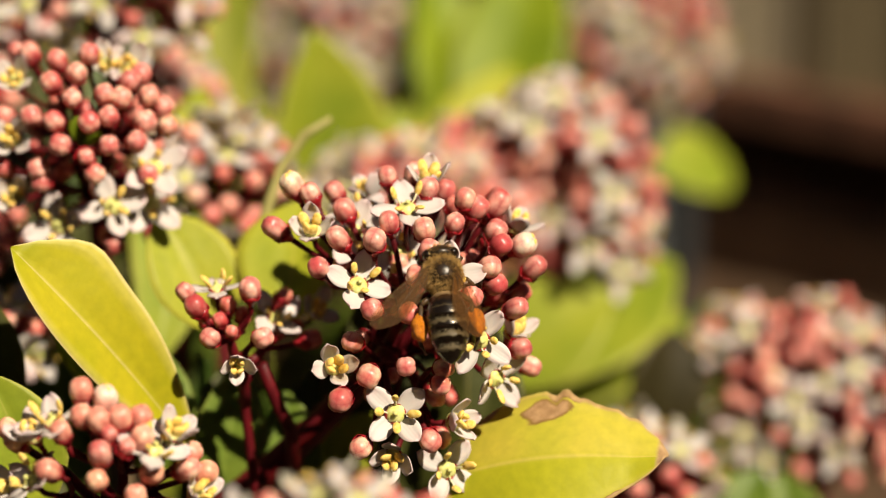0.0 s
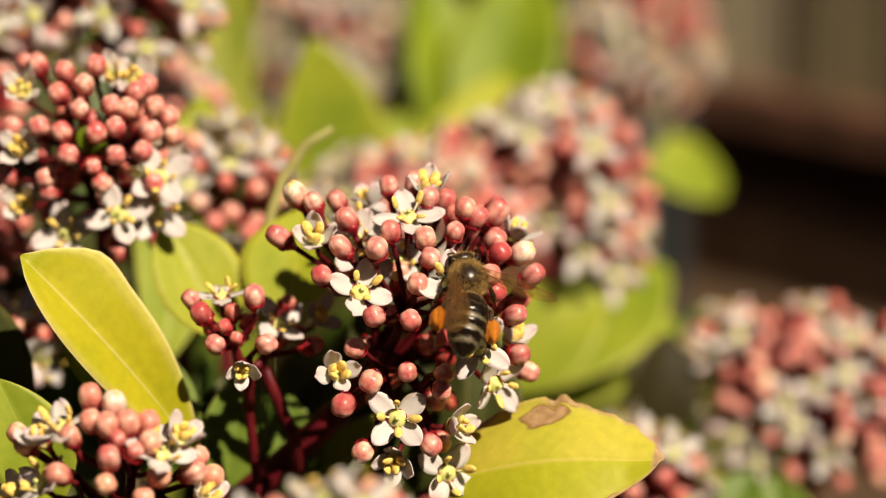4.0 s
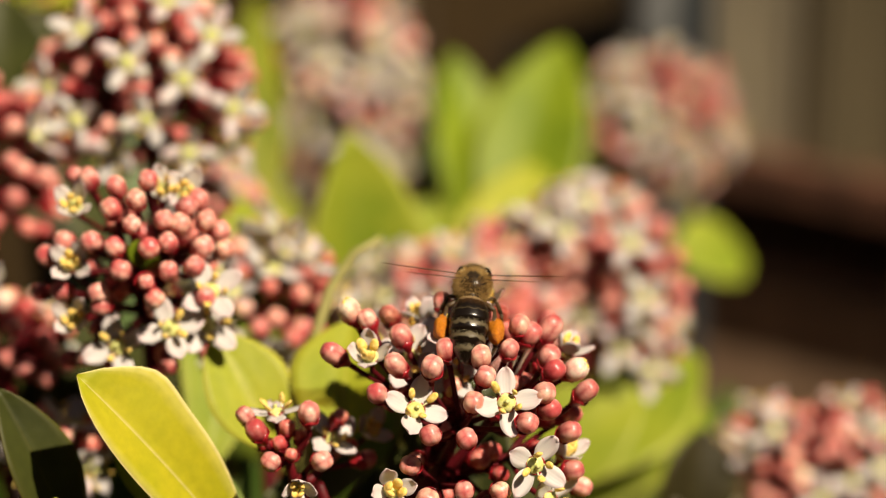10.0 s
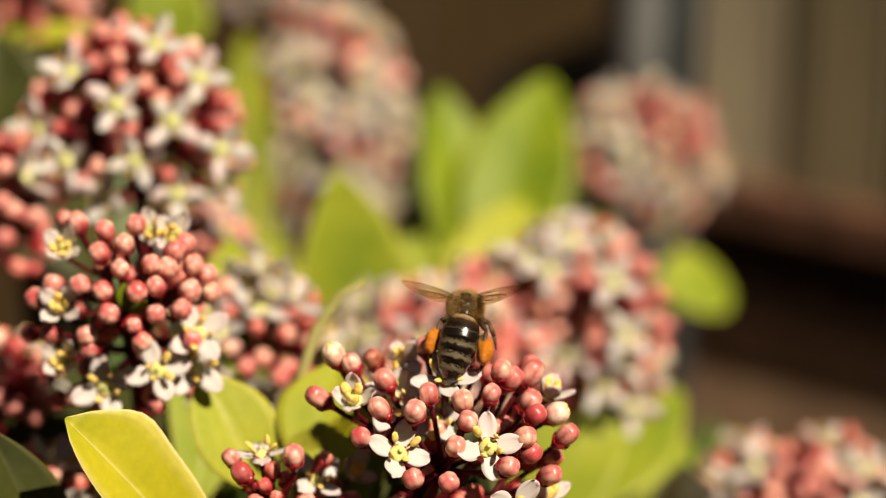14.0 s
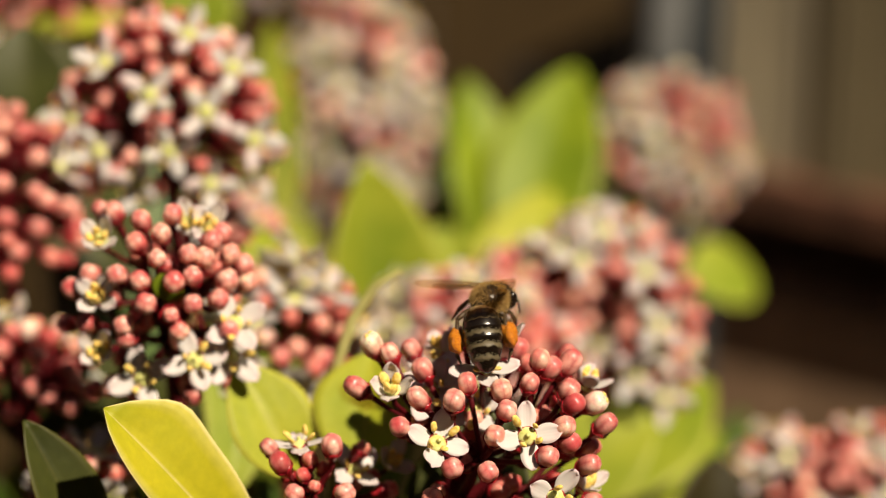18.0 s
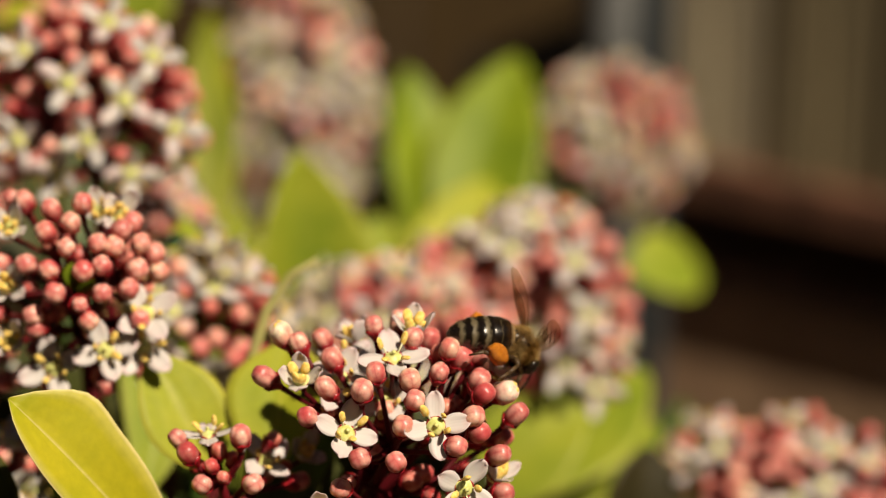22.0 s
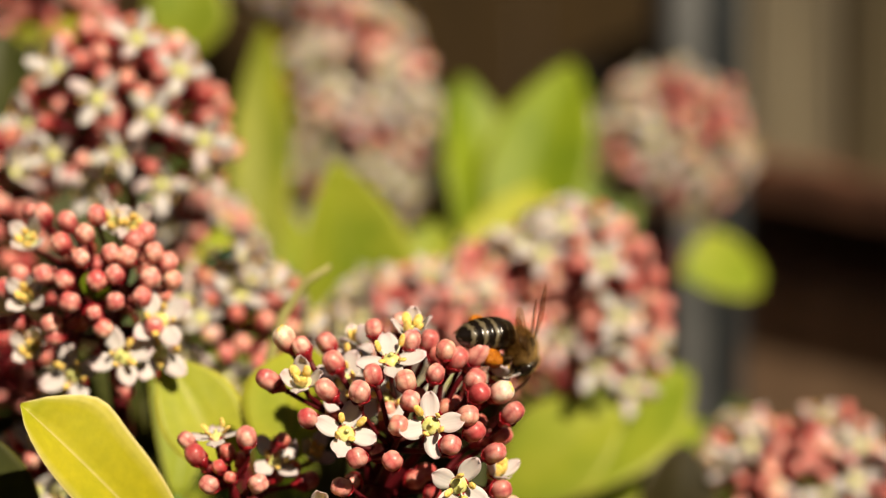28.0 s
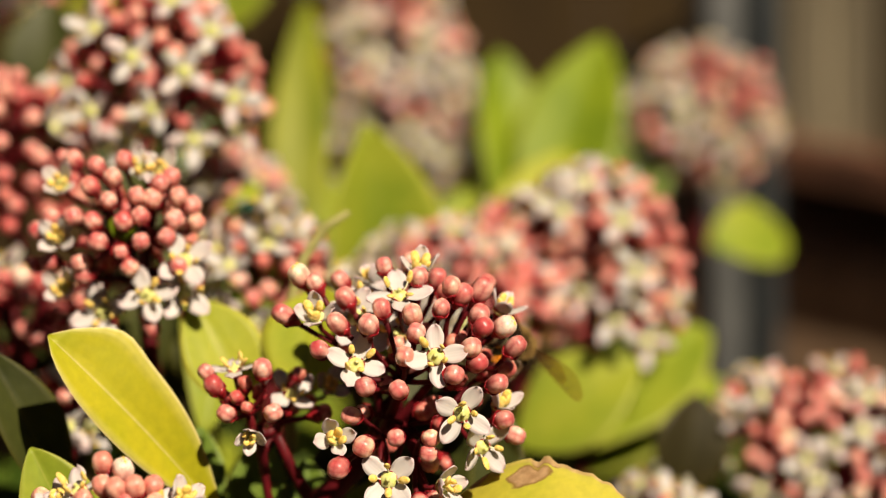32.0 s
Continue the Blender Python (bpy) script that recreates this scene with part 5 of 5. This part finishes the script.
for s in (-1, 1):
    for nm, line in LEG_LINES.items():
        bm = bmesh.new()
        pts = [Vector((s * a, b, c)) * MM for a, b, c in line]
        tube(bm, [pts[0], pts[0].lerp(pts[1], 0.5), pts[1]], [0.22 * MM, 0.32 * MM, 0.24 * MM], 7)
        tube(bm, [pts[1], pts[1].lerp(pts[2], 0.6), pts[2]], [0.2 * MM, (0.42 if nm == "hind" else 0.27) * MM, 0.24 * MM], 7)
        tube(bm, [pts[2], pts[2].lerp(pts[3], 0.5), pts[3]], [0.24 * MM, 0.16 * MM, 0.09 * MM], 7)
        lg = part(nm + "_leg", bm, BEE_LEG, bee)
        if nm == "hind":
            HIND_LEGS.append(lg)
        if nm == "hind":
            bm = bmesh.new()
            egg(bm, (0, 0, 0), (0.9, 1.65, 1.05), 24)
            for v in bm.verts:
                v.co *= 1 + 0.22 * noise.noise(v.co * 1300 + Vector((s, 0, 0))) + 0.07 * noise.noise(v.co * 5000)
            part("pollen_load", bm, POLLEN, lg, "orange pollen load", Matrix.Translation(Vector((s * 2.95, -3.2, -1.15)) * MM) @ pose(0, 0, 0, -18, 0, s * 4))


def wing_shape(length, wide):
    """Outline from the root along +x, leading edge +y."""
    pts = []
    for i in range(15):
        s = i / 14
        pts.append((s * length, wide * (0.10 + 0.22 * math.sin(math.pi * s * 0.9) ** 0.7) * (1 if s < 0.95 else 0.4)))
    for i in range(15):
        s = 1 - i / 14
        pts.append((s * length * 0.99, -wide * (0.03 + 0.62 * math.sin(math.pi * s ** 1.5 * 0.93) ** 0.8)))
    return pts


def wing(name, length, wide, parent):
    bm = bmesh.new()
    vs = [bm.verts.new((x * MM, y * MM, 0.02 * MM * math.sin(x * 2))) for x, y in wing_shape(length, wide)]
    bm.faces.new(vs)
    res = bmesh.ops.extrude_face_region(bm, geom=bm.faces[:])
    bmesh.ops.translate(bm, verts=[v for v in res["geom"] if isinstance(v, bmesh.types.BMVert)], vec=(0, 0, 0.03 * MM))
    w = part(name, bm, WING, parent, "smoky clear veined wing", None, False)
    bm = bmesh.new()
    z = Vector((0, 0, 0.015 * MM))
    lines = [((0, 0.08), (0.5, 0.28), (0.97, 0.12)), ((0, 0.02), (0.45, 0.10), (0.72, 0.18)), ((0.1, -0.02), (0.5, -0.18), (0.86, -0.22)), ((0.3, 0.1), (0.42, -0.16), (0.48, -0.45)), ((0.55, 0.1), (0.62, -0.2), (0.7, -0.5)), ((0.72, 0.18), (0.78, -0.08), (0.86, -0.22)), ((0.05, -0.05), (0.35, -0.4), (0.6, -0.5))]
    for ln in lines:
        tube(bm, [Vector((x * length, y * wide, 0)) * MM + z for x, y in ln], [0.042 * MM, 0.027 * MM, 0.016 * MM], 5)
    part("vein", bm, BEE_LEG, w, "dark wing veins")
    return w


WINGS = {}
for s, side in ((-1, "left"), (1, "right")):
    WINGS[side, "fore"] = wing("forewing", 9.0, 3.0, bee)
    WINGS[side, "hind"] = wing("hindwing", 6.3, 2.0, bee)

# ---- the green fly behind ----
fly = thing("green_fly", "metallic green fly sitting on the flowers behind", "fly", (0, 0, 0))
bm = bmesh.new()
egg(bm, (0, -1.0, 0), (0.95, 1.5, 0.9))
part("abdomen", bm, FLY_GREEN, fly)
bm = bmesh.new()
egg(bm, (0, 1.0, 0.1), (0.95, 1.0, 0.9))
part("thorax", bm, FLY_GREEN, fly)
bm = bmesh.new()
egg(bm, (0, 2.2, 0), (0.9, 0.5, 0.7))
part("fly_head", bm, BEE_EYE, fly)
for s in (-1, 1):
    fw = wing("fly_wing", 3.8, 1.6, fly)
    fw.matrix_basis = Matrix.Translation(Vector((s * 0.55, 0.9, 0.75)) * MM) @ Matrix.Rotation(radians(-90 + s * 24), 4, "Z")


def wing_pose(side, spread, lift, roll, fore):
    """spread: degrees from straight back to the side; lift: degrees up; roll about the wing's length."""
    s = -1 if side == "left" else 1
    root = Vector((s * 1.15, 2.5 if fore else 1.95, 1.25 if fore else 1.12)) * MM
    out = Vector((s * math.sin(radians(spread)) * math.cos(radians(lift)), -math.cos(radians(spread)) * math.cos(radians(lift)), math.sin(radians(lift))))
    lead = Vector((s * math.cos(radians(spread)), math.sin(radians(spread)), 0))
    lead = (lead - out * lead.dot(out)).normalized()
    up = out.cross(lead)
    m = Matrix((out, lead, up)).transposed().to_4x4()
    return Matrix.Translation(root) @ m @ Matrix.Rotation(radians(roll), 4, "X")


WING_ROWS = [  # seconds, left spread, lift and roll, right spread, lift and roll
    (0, 50, 2, 0, 14, 10, 0), (1.5, 44, 4, 0, 18, 10, 0), (2.3, 30, 8, 0, 55, 4, 8), (3, 20, 12, 0, 96, -16, 20), (4.3, 18, 12, 0, 54, 5, 25),
    (5.5, 60, 8, 25, 80, 8, 25), (6.5, 80, 10, 45, 85, 10, 45), (8, 88, 8, 40, 88, 8, 40), (9.5, 88, 8, 50, 88, 8, 50), (10, 86, 8, 38, 86, 8, 38), (10.6, 60, 16, 14, 68, 20, 34),
    (11, 42, 23, 15, 54, 29, 45), (12, 45, 17, -15, 39, 29, -35), (13, 54, 23, -20, 30, 35, -45), (14.2, 45, 26, -20, 36, 26, -25), (16.6, 45, 20, -10, 30, 26, -20),
    (17.5, 84, -22, 10, 33, 44, -10), (18.5, 72, -22, 10, 33, 47, -20), (19, 84, -1, 40, 33, 29, 0), (19.5, 15, 38, 15, 48, 38, 25), (20, 27, 29, 20, 24, 29, -25),
    (20.5, -9, 35, -10, 51, 41, 5), (21, -3, 23, -5, 45, 26, 25), (22, 12, 17, 15, 45, 17, 30), (23, 0, 38, 10, 63, 11, 55), (24, -6, 32, -10, 39, 8, 5),
    (25, -15, 29, -15, 39, 20, 25), (28, -9, 41, 15, 30, 24, 10), (29, -24, 29, 20, 36, 10, 12), (29.7, 9, 26, -15, 39, -4, 15), (30.4, 40, 34, 20, 42, 14, -5),
    (30.9, 24, 4, 0, 40, -8, 0), (31.4, 16, 0, 0, 50, -8, 0), (32, 16, 0, 0, 95, 4, 50),
]


def motions():
    walk(bee, [
    (0, pose(0.0042, -0.0051, 0.6034, 50.0, -5.4, 4.0)),
    (1, pose(0.0046, -0.0053, 0.6030, 44.0, -7.4, 12.3)),
    (2, pose(0.0058, -0.0052, 0.6034, 43.8, -0.0, 10.2)),
    (3, pose(0.0067, -0.0050, 0.6038, 36.0, 3.3, 11.1)),
    (4, pose(0.0069, -0.0050, 0.6039, 39.6, -0.2, 13.9)),
    (5.5, pose(0.0058, -0.0061, 0.6065, 31.5, -9.6, 22.4)),
    (6.5, pose(0.0046, -0.0070, 0.6066, 29.3, -21.3, 33.7)),
    (6.7, pose(0.0019, -0.0077, 0.6080, 22.0, -16.5, 22.3)),
    (7, pose(-0.0011, -0.0059, 0.6100, 18.9, -9.5, 8.6)),
    (7.5, pose(-0.0007, -0.0050, 0.6097, 23.7, -4.1, 3.7)),
    (8, pose(-0.0005, -0.0009, 0.6121, 22.4, -1.2, 1.3)),
    (9, pose(-0.0003, -0.0001, 0.6115, 36.3, 1.5, -1.6)),
    (9.5, pose(-0.0007, 0.0041, 0.6143, 14.7, 1.5, -1.8)),
    (10, pose(0.0011, 0.0058, 0.6130, 20.1, 3.0, -4.3)),
    (10.5, pose(0.0010, 0.0062, 0.6141, 24.3, 6.4, -9.2)),
    (11, pose(0.0012, 0.0065, 0.6150, 17.9, 2.8, -4.0)),
    (12, pose(0.0008, 0.0069, 0.6161, 0.9, 2.3, -3.7)),
    (13, pose(0.0011, 0.0070, 0.6162, 5.7, -1.3, 2.2)),
    (14, pose(0.0023, 0.0068, 0.6159, 3.7, 1.0, -1.6)),
    (15.5, pose(0.0015, 0.0069, 0.6159, 4.4, -0.0, 0.1)),
    (16.5, pose(0.0010, 0.0068, 0.6158, 4.3, 0.3, -0.5)),
    (17.5, pose(-0.0004, 0.0067, 0.6156, 9.8, 11.6, -28.0)),
    (18.5, pose(-0.0001, 0.0069, 0.6159, 5.6, 16.9, -38.0)),
    (19, pose(0.0027, 0.0070, 0.6163, -12.2, 10.7, -34.0)),
    (19.5, pose(0.0046, 0.0075, 0.6148, -3.0, 10.5, -38.2)),
    (20, pose(0.0065, 0.0074, 0.6144, -23.3, 15.8, -56.6)),
    (20.5, pose(0.0089, 0.0083, 0.6141, -31.0, 17.8, -88.6)),
    (21, pose(0.0119, 0.0079, 0.6129, -50.5, 17.8, -95.2)),
    (22, pose(0.0135, 0.0081, 0.6106, -58.9, 14.6, -65.9)),
    (23, pose(0.0140, 0.0080, 0.6104, -42.9, 14.5, -76.0)),
    (24, pose(0.0143, 0.0080, 0.6104, -56.5, 14.6, -70.7)),
    (25.5, pose(0.0145, 0.0091, 0.6105, -63.3, 14.6, -71.8)),
    (26.5, pose(0.0146, 0.0100, 0.6100, -71.9, 14.5, -75.9)),
    (27.5, pose(0.0146, 0.0109, 0.6094, -72.6, 14.1, -84.4)),
    (28, pose(0.0136, 0.0110, 0.6098, -64.3, 12.0, -104.1)),
    (29.3, pose(0.0154, 0.0137, 0.6083, -91.0, 14.7, -110.9)),
    (29.6, pose(0.0155, 0.0139, 0.6061, -57.0, 30.1, -35.0)),
    (30, pose(0.0157, 0.0138, 0.6057, -61.2, 35.5, -44.8)),
    (30.4, pose(0.0161, 0.0146, 0.6050, -69.0, 36.6, -59.0)),
    (30.7, pose(0.0138, 0.0160, 0.6032, -55.2, 35.9, -47.5)),
    (31, pose(0.0125, 0.0159, 0.6027, -53.0, 35.5, -44.9)),
    (32, pose(0.0132, 0.0148, 0.5997, -54.4, 35.4, -43.7)),
    ])
    bend_rows = [
    (0, pose(0, 0, 0, -0.1, 0.1, -0.9)),
    (1, pose(0, 0, 0, -8.4, 1.6, -6.0)),
    (2, pose(0, 0, 0, -9.2, 2.7, -9.5)),
    (3, pose(0, 0, 0, -1.0, 3.2, -8.2)),
    (4, pose(0, 0, 0, -3.6, 5.8, -18.4)),
    (5.5, pose(0, 0, 0, 5.5, 3.4, -9.0)),
    (6.5, pose(0, 0, 0, 15.3, 0.6, -1.9)),
    (6.7, pose(0, 0, 0, 17.1, -2.5, 5.6)),
    (7, pose(0, 0, 0, 10.0, -0.5, 0.9)),
    (7.5, pose(0, 0, 0, 9.0, 0.4, -1.0)),
    (8, pose(0, 0, 0, 10.3, 0.1, -0.3)),
    (9, pose(0, 0, 0, 16.3, 0.0, -0.2)),
    (9.5, pose(0, 0, 0, 7.3, 0.1, -0.2)),
    (10, pose(0, 0, 0, 23.9, 0.1, -0.6)),
    (10.5, pose(0, 0, 0, 28.0, -0.4, 2.1)),
    (11, pose(0, 0, 0, 37.9, -0.9, 2.9)),
    (12, pose(0, 0, 0, 54.9, -0.8, 1.3)),
    (13, pose(0, 0, 0, 49.8, 3.5, -7.3)),
    (14, pose(0, 0, 0, 50.3, 6.3, -12.3)),
    (15.5, pose(0, 0, 0, 50.6, 4.6, -9.1)),
    (16.5, pose(0, 0, 0, 48.7, 1.9, -3.6)),
    (17.5, pose(0, 0, 0, 29.6, -10.9, 32.2)),
    (18.5, pose(0, 0, 0, 40.0, -15.5, 44.6)),
    (19, pose(0, 0, 0, 61.7, -7.6, 8.2)),
    (19.5, pose(0, 0, 0, 33.9, -4.3, 7.2)),
    (20, pose(0, 0, 0, 37.5, -5.9, 5.9)),
    (20.5, pose(0, 0, 0, 20.3, -20.4, 30.3)),
    (21, pose(0, 0, 0, 46.3, -18.8, 17.3)),
    (22, pose(0, 0, 0, 53.6, 11.7, -7.0)),
    (23, pose(0, 0, 0, 34.4, 3.0, -3.4)),
    (24, pose(0, 0, 0, 50.4, 7.4, -5.0)),
    (25.5, pose(0, 0, 0, 50.4, -2.1, 1.1)),
    (26.5, pose(0, 0, 0, 59.5, -2.9, 1.0)),
    (27.5, pose(0, 0, 0, 56.6, -12.7, 5.0)),
    (28, pose(0, 0, 0, 29.3, -37.1, 30.9)),
    (29.3, pose(0, 0, 0, 52.2, -38.0, 12.5)),
    (29.6, pose(0, 0, 0, 36.7, 25.7, -10.1)),
    (30, pose(0, 0, 0, 41.1, 21.1, -7.7)),
    (30.4, pose(0, 0, 0, 42.5, 6.4, -2.3)),
    (30.7, pose(0, 0, 0, 26.6, 17.1, -8.9)),
    (31, pose(0, 0, 0, 28.3, 13.9, -7.4)),
    (32, pose(0, 0, 0, 31.2, 19.3, -9.5)),
    ]
    walk(abdomen, bend_rows)
    for trailing in HIND_LEGS:  # the hind legs trail with the abdomen, later they are drawn forward
        walk(trailing, [(t, m if t < 19.2 else Matrix.Translation((0, min(1, max(0, t - 20)) * 0.0013, -min(1, max(0, t - 20)) * 0.0006)) @ Matrix.Identity(4).lerp(m, 0.35 if t < 26 else 0.62 if t < 28.5 else 0.8)) for t, m in bend_rows])
    for side, kind in WINGS:
        rows = []
        for t, ls, ll, lr, rs, rl, rr in WING_ROWS:
            sp, li, ro = (ls, ll, lr) if side == "left" else (rs, rl, -rr)
            rows.append((t, wing_pose(side, sp - (2 if kind == "hind" else 0), li * (1.0 if kind == "fore" else 0.93), ro, kind == "fore")))
        walk(WINGS[side, kind], rows)
    turn = pose(0, 0, 0, 20, 10, -60)
    walk(fly, [(t, Matrix.Translation(spot(a, b, c)) @ turn) for t, a, b, c in (
        (0, -19.2, 9.4, 46.0), (1, -19.2, 9.4, 46.0), (3, -18.7, 9.4, 46.0), (3.5, -24.1, 9.2, 46.0), (4, -23.0, 7.2, 46.0), (4.5, -23.8, 8.6, 46.0), (6.5, -23.3, 7.9, 46.0), (8, -27.7, 10.1, 46.0), (9, -28.5, 10.8, 46.0), (17, -27.2, 15.7, 46.0), (20, -28.0, 20.2, 46.0), (22, -28.2, 22.4, 46.0), (24, -29.2, 21.7, 46.0), (25, -28.0, 21.9, 46.0), (28, -25.0, 21.7, 46.0), (29, -26.6, 21.7, 46.0), (31, -26.5, 21.5, 46.0), (32, -25.9, 21.2, 46.0))])
    cam.data.dof.focus_object = focus_bud


motions()
